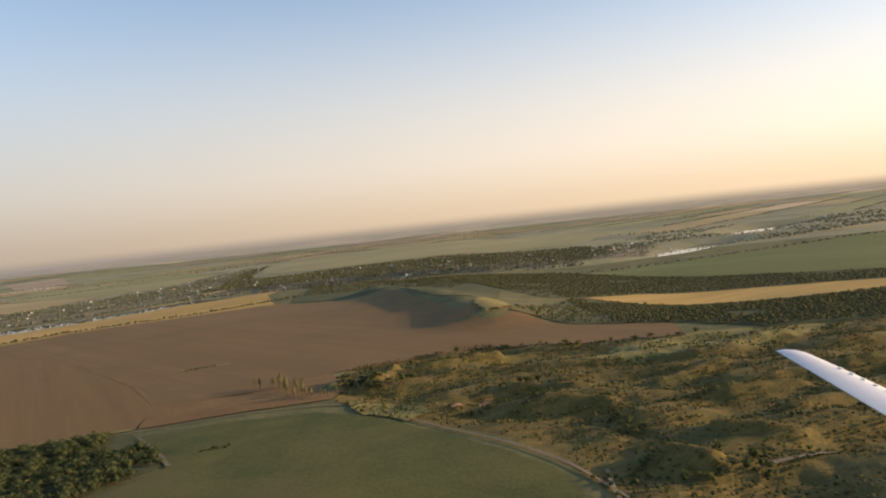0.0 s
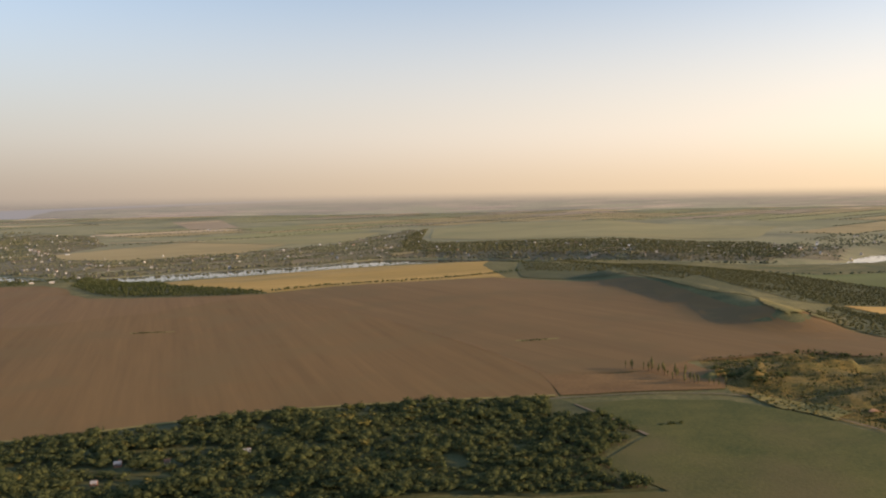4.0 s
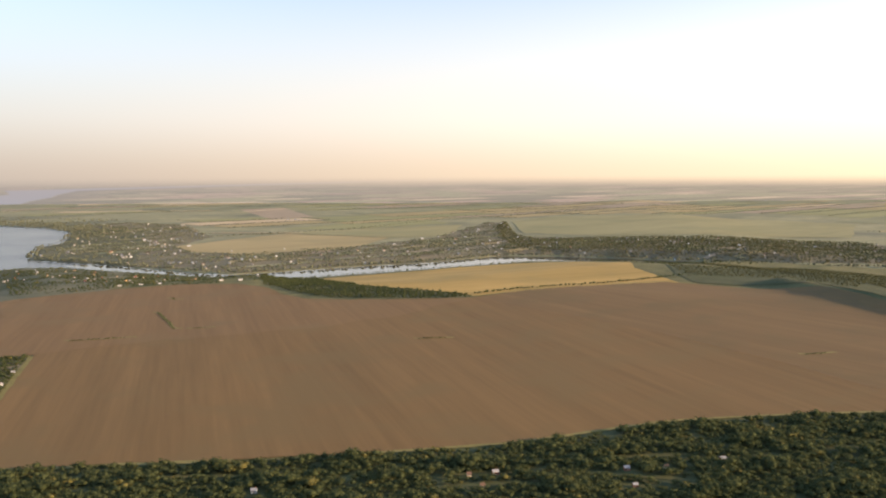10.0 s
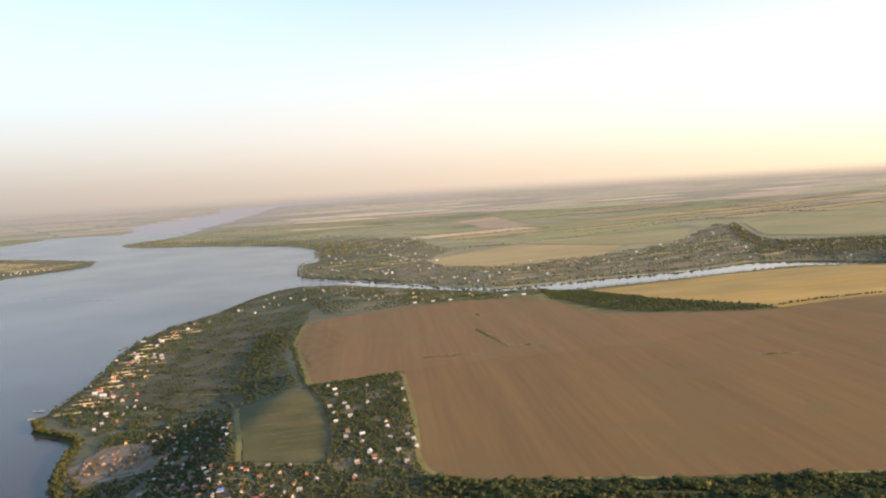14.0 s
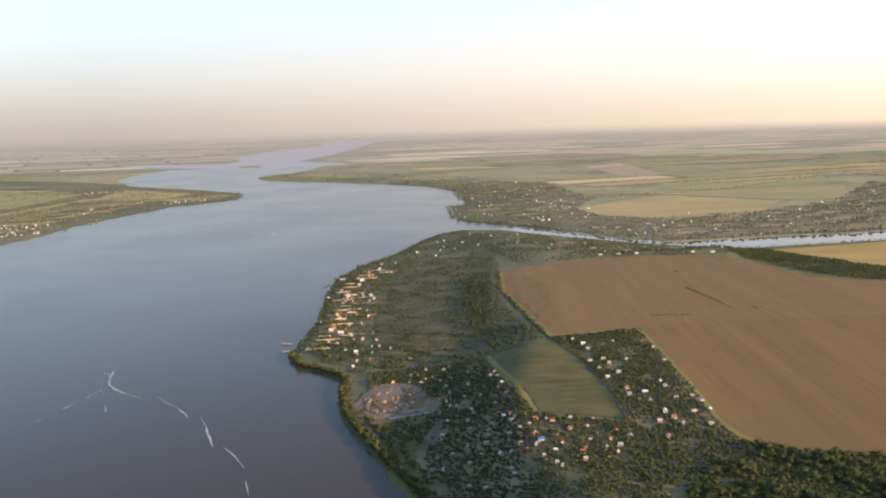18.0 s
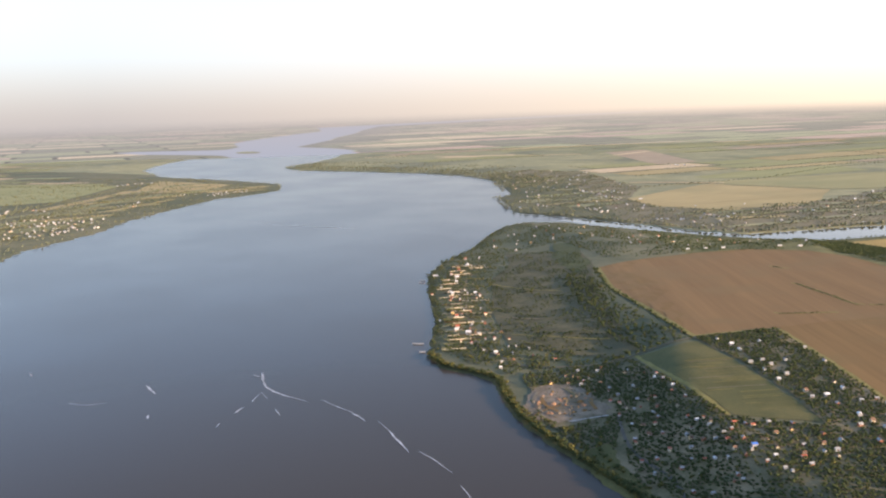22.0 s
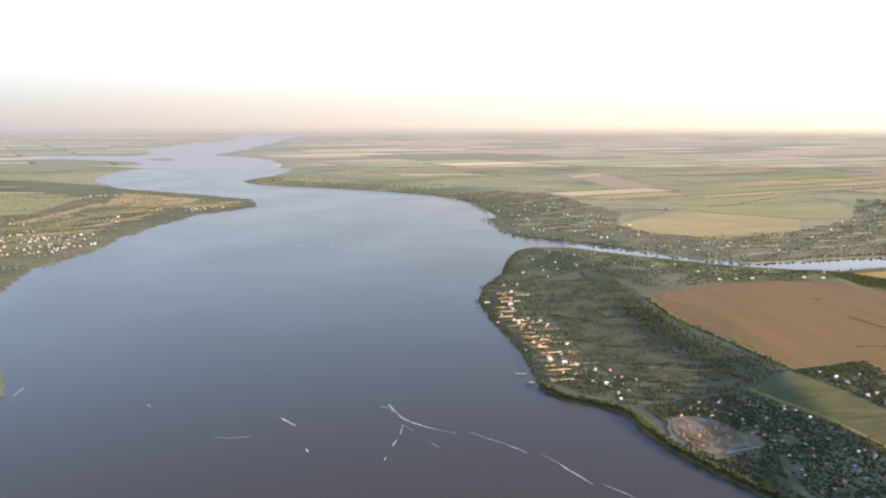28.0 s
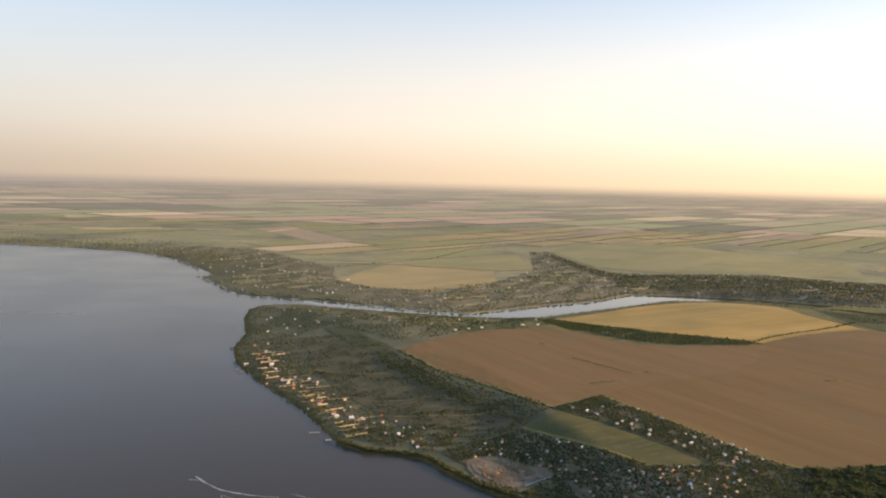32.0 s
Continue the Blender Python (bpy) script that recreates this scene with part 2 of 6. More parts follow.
def surface(name, dark, light, scale=0.05, fine=0.8, rough=0.9, bump=0.0, stretch=(1, 1, 1), turn=0.0, third=None, gloss=0.2, island=0.0, leaf=False):
    """Two colours mixed by coarse and fine noise in world metres; third: a colour of larger stains; turn: degrees by which the grain is turned from north to west."""
    m = bpy.data.materials.new(name)
    m.use_nodes = True
    nt = m.node_tree
    b = nt.nodes["Principled BSDF"]
    b.inputs["Roughness"].default_value = rough
    b.inputs["Specular IOR Level"].default_value = gloss
    geo = nt.nodes.new("ShaderNodeNewGeometry")
    mp = nt.nodes.new("ShaderNodeMapping")
    mp.vector_type = "TEXTURE"
    mp.inputs["Scale"].default_value = [UNIT / v for v in stretch]
    mp.inputs["Rotation"].default_value = (0, 0, radians(turn))
    nt.links.new(geo.outputs["Position"], mp.inputs["Vector"])
    fac = None
    noises = []
    for s, d in ((scale, 6.0), (fine, 3.0)):
        n = nt.nodes.new("ShaderNodeTexNoise")
        n.inputs["Scale"].default_value, n.inputs["Detail"].default_value, n.inputs["Roughness"].default_value = s, d, 0.62
        nt.links.new(mp.outputs["Vector"], n.inputs["Vector"])
        noises.append(n)
    add = nt.nodes.new("ShaderNodeMix")
    add.inputs["Factor"].default_value = 0.42
    nt.links.new(noises[0].outputs["Fac"], add.inputs["A"])
    nt.links.new(noises[1].outputs["Fac"], add.inputs["B"])
    rng = nt.nodes.new("ShaderNodeMapRange")
    rng.inputs["From Min"].default_value, rng.inputs["From Max"].default_value = 0.36, 0.64
    nt.links.new(add.outputs["Result"], rng.inputs["Value"])
    fac = rng.outputs["Result"]
    if island:
        mixf = nt.nodes.new("ShaderNodeMix")
        mixf.inputs["Factor"].default_value = island
        nt.links.new(fac, mixf.inputs["A"])
        nt.links.new(geo.outputs["Random Per Island"], mixf.inputs["B"])
        fac = mixf.outputs["Result"]
    mix = nt.nodes.new("ShaderNodeMix")
    mix.data_type = "RGBA"
    mix.inputs["A"].default_value, mix.inputs["B"].default_value = (*dark, 1), (*light, 1)
    nt.links.new(fac, mix.inputs["Factor"])
    col = mix.outputs["Result"]
    if third:
        big = nt.nodes.new("ShaderNodeTexNoise")
        big.inputs["Scale"].default_value, big.inputs["Detail"].default_value = scale * 0.37 / UNIT, 4.0
        nt.links.new(geo.outputs["Position"], big.inputs["Vector"])
        br = nt.nodes.new("ShaderNodeMapRange")
        br.inputs["From Min"].default_value, br.inputs["From Max"].default_value, br.inputs["To Max"].default_value = 0.48, 0.66, 0.8
        nt.links.new(big.outputs["Fac"], br.inputs["Value"])
        mx = nt.nodes.new("ShaderNodeMix")
        mx.data_type = "RGBA"
        mx.inputs["B"].default_value = (*third, 1)
        nt.links.new(br.outputs["Result"], mx.inputs["Factor"])
        nt.links.new(col, mx.inputs["A"])
        col = mx.outputs["Result"]
    nt.links.new(col, b.inputs["Base Color"])
    if leaf:
        thin = nt.nodes.new("ShaderNodeBsdfTranslucent")
        nt.links.new(col, thin.inputs["Color"])
        halves = nt.nodes.new("ShaderNodeMixShader")
        halves.inputs["Fac"].default_value = 0.42
        nt.links.new(b.outputs[0], halves.inputs[1])
        nt.links.new(thin.outputs[0], halves.inputs[2])
        nt.links.new(halves.outputs[0], nt.nodes["Material Output"].inputs["Surface"])
    if bump:
        bp = nt.nodes.new("ShaderNodeBump")
        bp.inputs["Strength"].default_value, bp.inputs["Distance"].default_value = bump, 0.5
        nt.links.new(noises[1].outputs["Fac"], bp.inputs["Height"])
        nt.links.new(bp.outputs["Normal"], b.inputs["Normal"])
    return m


M_GRASS = surface("dry_grass", (0.085, 0.092, 0.034), (0.205, 0.180, 0.070), 0.045, 0.5, bump=0.4, third=(0.06, 0.08, 0.03))
M_SCRUB = surface("dry_broken_ground", (0.066, 0.068, 0.020), (0.232, 0.160, 0.046), 0.24, 1.6, bump=1.0, stretch=(0.7, 1.3, 1), third=(0.110, 0.100, 0.030))
# grass of the far plain, its colour lifted paler to carry haze
M_FARGRASS = surface("haze_paled_grassland", (0.212, 0.212, 0.112), (0.350, 0.322, 0.172), 0.009, 0.045, third=(0.150, 0.155, 0.098))
M_WESTLAND = surface("riverside_pasture", (0.098, 0.106, 0.058), (0.195, 0.178, 0.098), 0.012, 0.07, third=(0.085, 0.098, 0.055))
M_REED = surface("reedy_bank", (0.060, 0.064, 0.026), (0.125, 0.112, 0.044), 0.3, 1.6, bump=0.4)
# ground of the far villages, haze mixed into its colour likewise
M_FARTOWN = surface("haze_paled_garden_land", (0.128, 0.122, 0.074), (0.250, 0.218, 0.128), 0.03, 0.16, third=(0.20, 0.165, 0.098))
M_PASTURE = surface("dry_hill_pasture", (0.17, 0.15, 0.045), (0.29, 0.24, 0.08), 0.08, 0.9, bump=0.4)
M_PLOUGH = surface("bare_soil", (0.172, 0.104, 0.038), (0.228, 0.137, 0.051), 0.06, 0.35, stretch=(1, 0.03, 1), turn=27, third=(0.190, 0.124, 0.048))
# redder soil; its extra brightness partly stands in for sunlight scattered back
M_REDSOIL = surface("redder_soil", (0.188, 0.113, 0.046), (0.240, 0.145, 0.059), 0.06, 0.35, stretch=(1, 0.03, 1), turn=27, third=(0.202, 0.131, 0.056))
M_FALLOW = surface("harrowed_soil", (0.168, 0.104, 0.041), (0.218, 0.136, 0.054), 0.06, 0.35, stretch=(1, 0.03, 1), turn=38, third=(0.165, 0.112, 0.045))
M_MOWN = surface("mown_dry_grass", (0.085, 0.086, 0.030), (0.160, 0.138, 0.050), 0.05, 0.7, third=(0.09, 0.092, 0.034), bump=0.3)
M_STUBBLE = surface("stubble", (0.360, 0.239, 0.064), (0.519, 0.339, 0.106), 0.03, 0.25, stretch=(1, 0.06, 1), turn=-59, third=(0.33, 0.235, 0.075))
M_GREEN = surface("green_crop", (0.056, 0.072, 0.017), (0.128, 0.120, 0.032), 0.05, 0.9, third=(0.135, 0.108, 0.042), bump=0.25)
# the far crops, soil and meadow are paled in colour to stand for haze
M_CROP = surface("haze_paled_crop", (0.236, 0.238, 0.102), (0.322, 0.310, 0.138), 0.012, 0.08, stretch=(1, 0.15, 1), turn=-37, third=(0.285, 0.265, 0.115))
M_CROPNEAR = surface("green_lucerne", (0.096, 0.122, 0.032), (0.150, 0.170, 0.050), 0.015, 0.3, third=(0.125, 0.130, 0.043))
M_TAN = surface("dry_field", (0.330, 0.262, 0.120), (0.440, 0.345, 0.162), 0.012, 0.08, stretch=(1, 0.15, 1), turn=-37, third=(0.300, 0.255, 0.120))
M_HAY = surface("hay_meadow", (0.268, 0.246, 0.112), (0.350, 0.312, 0.148), 0.012, 0.08, stretch=(1, 0.15, 1), turn=-37, third=(0.250, 0.242, 0.112))
M_PALE = surface("pale_straw_field", (0.48, 0.37, 0.215), (0.57, 0.445, 0.27), 0.01, 0.1)
M_BROWN = surface("haze_paled_soil", (0.314, 0.248, 0.160), (0.396, 0.314, 0.204), 0.01, 0.1)
M_OLIVE = surface("haze_paled_meadow", (0.190, 0.198, 0.104), (0.280, 0.272, 0.142), 0.012, 0.08, stretch=(1, 0.2, 1), turn=53)

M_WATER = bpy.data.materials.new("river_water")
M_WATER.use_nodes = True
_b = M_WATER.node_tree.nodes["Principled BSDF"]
# body colour warmed to offset the blue of the mirrored sky
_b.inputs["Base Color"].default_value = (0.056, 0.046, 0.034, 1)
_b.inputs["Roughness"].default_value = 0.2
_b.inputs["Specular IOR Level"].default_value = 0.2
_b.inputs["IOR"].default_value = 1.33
_g = M_WATER.node_tree.nodes.new("ShaderNodeNewGeometry")
_n = M_WATER.node_tree.nodes.new("ShaderNodeTexNoise")
_n.inputs["Scale"].default_value, _n.inputs["Detail"].default_value = 0.6 / UNIT, 3.0
_p = M_WATER.node_tree.nodes.new("ShaderNodeBump")
_p.inputs["Strength"].default_value, _p.inputs["Distance"].default_value = 0.09, 0.3
M_WATER.node_tree.links.new(_g.outputs["Position"], _n.inputs["Vector"])
M_WATER.node_tree.links.new(_n.outputs["Fac"], _p.inputs["Height"])
M_WATER.node_tree.links.new(_p.outputs["Normal"], _b.inputs["Normal"])

# calmer and rougher stretches drift over the river
_c = M_WATER.node_tree.nodes.new("ShaderNodeTexNoise")
_c.inputs["Scale"].default_value, _c.inputs["Detail"].default_value = 0.006 / UNIT, 4.0
_r = M_WATER.node_tree.nodes.new("ShaderNodeMapRange")
for _k, _v in (("From Min", 0.38), ("From Max", 0.62), ("To Min", 0.19), ("To Max", 0.225)):
    _r.inputs[_k].default_value = _v
M_WATER.node_tree.links.new(_g.outputs["Position"], _c.inputs["Vector"])
M_WATER.node_tree.links.new(_c.outputs["Fac"], _r.inputs["Value"])
M_WATER.node_tree.links.new(_r.outputs["Result"], _b.inputs["Roughness"])

# sheltered water lies smoother than the open river
M_CALM = bpy.data.materials.new("calm_water")
M_CALM.use_nodes = True
_b = M_CALM.node_tree.nodes["Principled BSDF"]
_b.inputs["Base Color"].default_value = (0.043, 0.040, 0.029, 1)
_b.inputs["Roughness"].default_value, _b.inputs["IOR"].default_value = 0.06, 1.33

# ---- lie of the land ----
NEAR_BANK = [(-500, -1500), (-480, -200), (-540, 10), (-616, 74), (-651, 101), (-689, 130), (-707, 146), (-728, 172), (-751, 205), (-777, 213), (-795, 215), (-819, 236),
             (-841, 282), (-866, 332), (-918, 412), (-971, 503), (-998, 588), (-1007, 684), (-1039, 799), (-1054, 888), (-1043, 935), (-989, 952), (-881, 918),
             (-787, 893), (-736, 880), (-660, 872), (-590, 888), (-481, 982), (-330, 1124), (-180, 1150), (-90, 1122), (51, 1070), (190, 1060), (280, 1090)]
FAR_BANK = [(300, 1120), (180, 1085), (50, 1095), (-84, 1146), (-175, 1176), (-302, 1200), (-385, 1195), (-474, 1086), (-578, 1014), (-640, 960), (-703, 908), (-767, 920), (-849, 956), (-970, 1006),
            (-1055, 1034), (-1110, 1048), (-1251, 1281), (-1245, 1330), (-1300, 1426), (-1427, 1642), (-1588, 1797), (-1804, 1871), (-2000, 1910), (-2330, 1948), (-2480, 2062),
            (-2520, 2260), (-2660, 2600), (-2910, 3070), (-3240, 3480), (-3580, 3720), (-3930, 3880), (-4020, 3960), (-4190, 4330), (-4300, 4560), (-4560, 5050), (-5000, 5750), (-5700, 7050), (-6300, 8000), (-7600, 10300), (-7900, 10900)]
WEST_BANK = [(-9700, 10900), (-8700, 10300), (-7150, 8300), (-6350, 6600), (-5750, 5450), (-5240, 4650), (-4560, 3960), (-4340, 3620), (-4420, 3530), (-4720, 3560), (-4960, 3460), (-5180, 3100), (-5196, 2604), (-4900, 2300), (-4840, 2720), (-4810, 3060), (-4520, 3130), (-4120, 3060), (-3810, 3010), (-3530, 2790), (-3330, 2380), (-3110, 2040), (-2940, 1850), (-2613, 1635), (-2221, 1555), (-1990, 1477), (-1872, 1330),
             (-1866, 1180), (-1880, 1120), (-1818, 928), (-1752, 755), (-1682, 648), (-1660, 590), (-1617, 456), (-1560, 381), (-1516, 322), (-1420, 205), (-1300, 130), (-1235, 98), (-1185, 62), (-1150, 20),
             (-1140, -60), (-1200, -300), (-1300, -1500)]
RIVER = np.array(NEAR_BANK + FAR_BANK + WEST_BANK, float)
ISLAND = np.array([(-3925, 3265), (-3800, 3180), (-3700, 3115), (-3720, 3200), (-3760, 3320), (-3990, 3450)], float)
POND = np.array([(284, 1088), (312, 1120), (350, 1158), (415, 1225), (440, 1290), (395, 1292), (345, 1240), (300, 1180), (266, 1112)], float)
POND2 = np.array([(492, 1378), (575, 1470), (655, 1565), (700, 1650), (640, 1650), (550, 1555), (476, 1425)], float)
POND, POND2 = (p.mean(0) + (p - p.mean(0)) * 0.86 for p in (POND, POND2))


def inside(poly, x, y):
    x, y = np.asarray(x, float), np.asarray(y, float)
    res = np.zeros(x.shape, bool)
    for (ax, ay), (bx, by) in zip(poly, np.roll(poly, -1, 0)):
        if ay != by:
            res ^= ((ay > y) != (by > y)) & (x < (bx - ax) * (y - ay) / (by - ay) + ax)
    return res


def path_distance(pts, x, y, closed=True):
    x, y = np.asarray(x, float), np.asarray(y, float)
    best = np.full(x.shape, 1e18)
    pts = np.asarray(pts, float)
    ends = np.roll(pts, -1, 0) if closed else pts[1:]
    for (ax, ay), (bx, by) in zip(pts, ends):
        dx, dy = bx - ax, by - ay
        k = np.clip(((x - ax) * dx + (y - ay) * dy) / (dx * dx + dy * dy + 1e-9), 0, 1)
        best = np.minimum(best, (x - ax - k * dx) ** 2 + (y - ay - k * dy) ** 2)
    return np.sqrt(best)


def shore_distance(x, y):
    """Metres from the nearest shore, minus on the water."""
    d = np.full(np.shape(x), 1e9)
    for w in (RIVER, POND, POND2):
        s = path_distance(w, x, y)
        d = np.minimum(d, np.where(inside(w, x, y), -s, s))
    return np.where(inside(ISLAND, x, y), path_distance(ISLAND, x, y), d)


def smooth(e0, e1, v):
    k = np.clip((v - e0) / (e1 - e0), 0, 1)
    return k * k * (3 - 2 * k)


def waves(x, y, size, seed):
    """Cheap smooth unevenness, about -1 to 1."""
    r = np.random.RandomState(seed)
    out = 0
    for _ in range(7):
        a, f, p = r.uniform(0, 6.28), r.uniform(0.7, 1.7) / size, r.uniform(0, 6.28)
        out = out + np.sin((x * np.cos(a) + y * np.sin(a)) * f * 6.28 + p)
    return out / 4.0


FAR_VILLAGE = np.array([(-1106, 1060), (-1240, 1290), (-1290, 1440), (-1400, 1625), (-1560, 1790), (-1480, 1960), (-1273, 1900), (-1150, 1700), (-1010, 1500), (-971, 1270), (-890, 1160), (-779, 1150), (-700, 1250), (-640, 1300), (-539, 1560),
                        (-500, 2100), (-455, 2060), (-371, 1540), (-232, 1490), (-60, 1440), (240, 1420), (330, 1290), (270, 1130), (60, 1110), (-170, 1185), (-300, 1212), (-390, 1205), (-480, 1095), (-600, 1010), (-700, 918), (-850, 965), (-1050, 1042)], float)
BANKS = [([(40, 178), (49, 164)], 2.8, 3.6), ([(72, 222), (92, 224)], 3.0, 3.0), ([(79, 199), (104, 206)], 2.8, 3.0), ([(-30, 288), (-24, 306)], 4.0, 3.4), ([(3, 312), (15, 314)], 3.2, 3.0), ([(-46, 292), (-40, 300)], 2.4, 2.8),
         ([(18, 258), (36, 249)], 2.2, 3.4), ([(60, 250), (84, 262)], 2.0, 3.0), ([(110, 235), (140, 246)], 2.4, 3.4), ([(58, 186), (72, 176)], 2.2, 3.0), ([(34, 213), (41, 195)], -2.2, 5.5), ([(120, 180), (150, 200)], 2.4, 3.6), ([(-20, 300), (0, 306)], 2.0, 2.6), ([(24, 236), (40, 226)], 1.6, 2.6)]
RIDGE = [(-60, 700), (-36, 625), (-10, 560), (6, 505), (15, 455), (20, 428)]
SCRUB = np.array([(-45, 330), (10, 352), (60, 318), (120, 312), (190, 290), (230, 230), (210, 140), (120, 60), (60, 80), (30, 140), (22, 180), (10, 205), (-10, 228), (-30, 252), (-42, 268)], float)


def height(x, y):
    x, y = np.asarray(x, float), np.asarray(y, float)
    d = shore_distance(x, y) + 1.5 * waves(x, y, 22, 5)
    plateau = np.clip(19.5 + 0.0165 * (x + 500), 13, 32)
    slope = smooth(-625, -560, x) * smooth(560, 700, y) * (1 - smooth(-150, -20, x)) * (y < np.interp(x, [-640, -590, -481, -330, -180, -90], [920, 930, 1020, 1155, 1165, 1140]))
    plateau = plateau - 12 * (1 - slope) * smooth(880, 1040, y + 0.25 * (x + 300)) - 3 * smooth(640, 760, y + 0.3 * (x + 300))
    plateau = np.maximum(plateau, 4.5)
    west = smooth(-1250, -1500, x)
    plateau = plateau * (1 - west) + 7.0 * west
    east = smooth(-20, 180, x) * smooth(340, 520, y)
    plateau = plateau * (1 - 0.55 * east)
    land = 0.5 + 0.05 * np.clip(d, 0, 20) + (plateau - 1.5) * smooth(5, 215 - 160 * smooth(-720, -560, x) + 205 * slope, d)
    land = land + 0.35 * waves(x, y, 160, 3) * smooth(60, 200, d)
    land = land + 8.0 * np.exp(-(path_distance(RIDGE, x, y, False) / 23.0) ** 2)
    s = path_distance(SCRUB, x, y)
    rough = np.where(inside(SCRUB, x, y), np.clip(s / 14, 0, 1), 0)
    land = land + rough * (1.0 * waves(x, y, 52, 11) + 1.35 * np.tanh(3 * waves(0.5 * x, 1.6 * y, 38, 12)) + 0.28 * waves(x, y, 11, 13) + 0.1 * waves(x, y, 5, 14) + 0.45 * (0.45 - np.abs(waves(0.7 * x, 1.3 * y, 34, 15))) + 0.15 * (0.45 - np.abs(waves(x, y, 15, 16))) - 0.6)
    for line, rise, wide in BANKS:
        land = land + rise * np.exp(-(path_distance(line, x, y, False) / wide) ** 2)
    return np.where(d > 0, land, np.maximum(-4, 0.5 + 0.35 * d))


def spaced(stops):
    out = [stops[0][0]]
    for (a, step), (b, _) in zip(stops, stops[1:]):
        n = max(1, round((b - a) / step))
        out += list(np.linspace(a, b, n + 1)[1:])
    return np.array(out)


def grid_mesh(name, xs, ys, zs, material):
    nx, ny = len(xs), len(ys)
    gx, gy = np.meshgrid(xs, ys)
    co = np.stack([gx.ravel(), gy.ravel(), zs.ravel()], 1)
    i = np.arange(nx * ny).reshape(ny, nx)
    quads = np.stack([i[:-1, :-1], i[:-1, 1:], i[1:, 1:], i[1:, :-1]], -1).reshape(-1, 4)
    me = bpy.data.meshes.new(name)
    me.vertices.add(len(co))
    me.vertices.foreach_set("co", co.ravel())
    me.loops.add(quads.size)
    me.loops.foreach_set("vertex_index", quads.ravel().astype(np.int32))
    me.polygons.add(len(quads))
    me.polygons.foreach_set("loop_start", np.arange(0, quads.size, 4, dtype=np.int32))
    me.update(calc_edges=True)
    me.shade_smooth()
    me.materials.append(material)
    return new(name, me)


GX = spaced([(-9500, 300), (-7200, 150), (-5400, 60), (-2600, 50), (-1950, 20), (-1450, 16), (-1120, 6), (-560, 8), (-60, 1.4), (200, 12), (700, 60), (1500, 300), (6000, 1)])
GY = spaced([(-1600, 200), (-400, 60), (0, 12), (60, 1.7), (350, 8), (1000, 14), (1300, 25), (2100, 60), (4200, 80), (5800, 200), (10000, 1)])
ground = tagged(grid_mesh("ground", GX, GY, height(*np.meshgrid(GX, GY)), M_GRASS), "dry grassy river plain with low bluffs along the shore", "ground", kind="structure")
ground.data.materials.append(M_SCRUB)
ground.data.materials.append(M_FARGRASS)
for _x in (M_FARTOWN, M_PASTURE, M_WESTLAND, M_REED):
    ground.data.materials.append(_x)
_c = np.empty(len(ground.data.polygons) * 3)
ground.data.polygons.foreach_get("center", _c)
_c = _c.reshape(-1, 3)
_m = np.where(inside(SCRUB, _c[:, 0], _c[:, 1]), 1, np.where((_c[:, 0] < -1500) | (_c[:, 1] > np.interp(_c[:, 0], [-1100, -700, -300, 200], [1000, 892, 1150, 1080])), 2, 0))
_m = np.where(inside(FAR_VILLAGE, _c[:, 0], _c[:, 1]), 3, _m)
_m = np.where((_c[:, 0] < -1100 - 0.5 * (_c[:, 1] - 1400)) & (_c[:, 1] < 1700), 5, _m)
_w = 3.0 * np.stack([waves(_c[:, 0], _c[:, 1], 14, 41), waves(_c[:, 0], _c[:, 1], 14, 42)], 1)
_m = np.where(inside(np.array([(36, 298), (62, 311), (87, 324), (112, 316), (145, 302), (100, 288), (66, 282)], float), _c[:, 0] + _w[:, 0], _c[:, 1] + _w[:, 1]), 4, _m)
_d = path_distance(NEAR_BANK[2:30], _c[:, 0], _c[:, 1], False)
_m = np.where((_d < 6.5) & (_c[:, 0] < -500), 6, _m)
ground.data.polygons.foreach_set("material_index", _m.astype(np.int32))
WX = spaced([(-9500, 500), (-1500, 120), (1500, 1)])
WY = spaced([(-1600, 120), (2000, 500), (10000, 1)])
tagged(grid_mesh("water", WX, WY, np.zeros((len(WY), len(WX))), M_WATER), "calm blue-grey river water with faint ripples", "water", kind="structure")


def calm_sheet(name, poly, label):
    """A sheet of sheltered water just over the river's level; its rim lies under the banks."""
    poly = np.asarray(poly, float)
    bm = bmesh.new()
    face = bm.faces.new([bm.verts.new((x, y, 0.06)) for x, y in poly])
    if face.normal.z < 0 or np.sum(poly[:, 0] * np.roll(poly[:, 1], -1) - poly[:, 1] * np.roll(poly[:, 0], -1)) < 0:
        bmesh.ops.reverse_faces(bm, faces=[face])
    bmesh.ops.triangulate(bm, faces=bm.faces[:])
    me = bpy.data.meshes.new(name)
    bm.to_mesh(me)
    bm.free()
    me.materials.append(M_CALM)
    tagged(new(name, me), label, "water", kind="structure")


for _q in (POND, POND2):
    calm_sheet("pond_water", _q.mean(0) + (_q - _q.mean(0)) * 1.04, "still bright pond mirroring the evening sky")
calm_sheet("river_arm_water", [(-1000, 975), (-881, 914), (-787, 889), (-736, 876), (-660, 868), (-590, 884), (-481, 978), (-330, 1120), (-180, 1146), (-90, 1118), (51, 1066), (190, 1056), (290, 1092), (304, 1124), (180, 1089), (50, 1099), (-84, 1150),
                               (-175, 1180), (-302, 1204), (-385, 1199), (-474, 1090), (-578, 1018), (-640, 964), (-703, 912), (-767, 924), (-849, 960), (-970, 1010)], "smooth sheltered water of the narrow river arm")


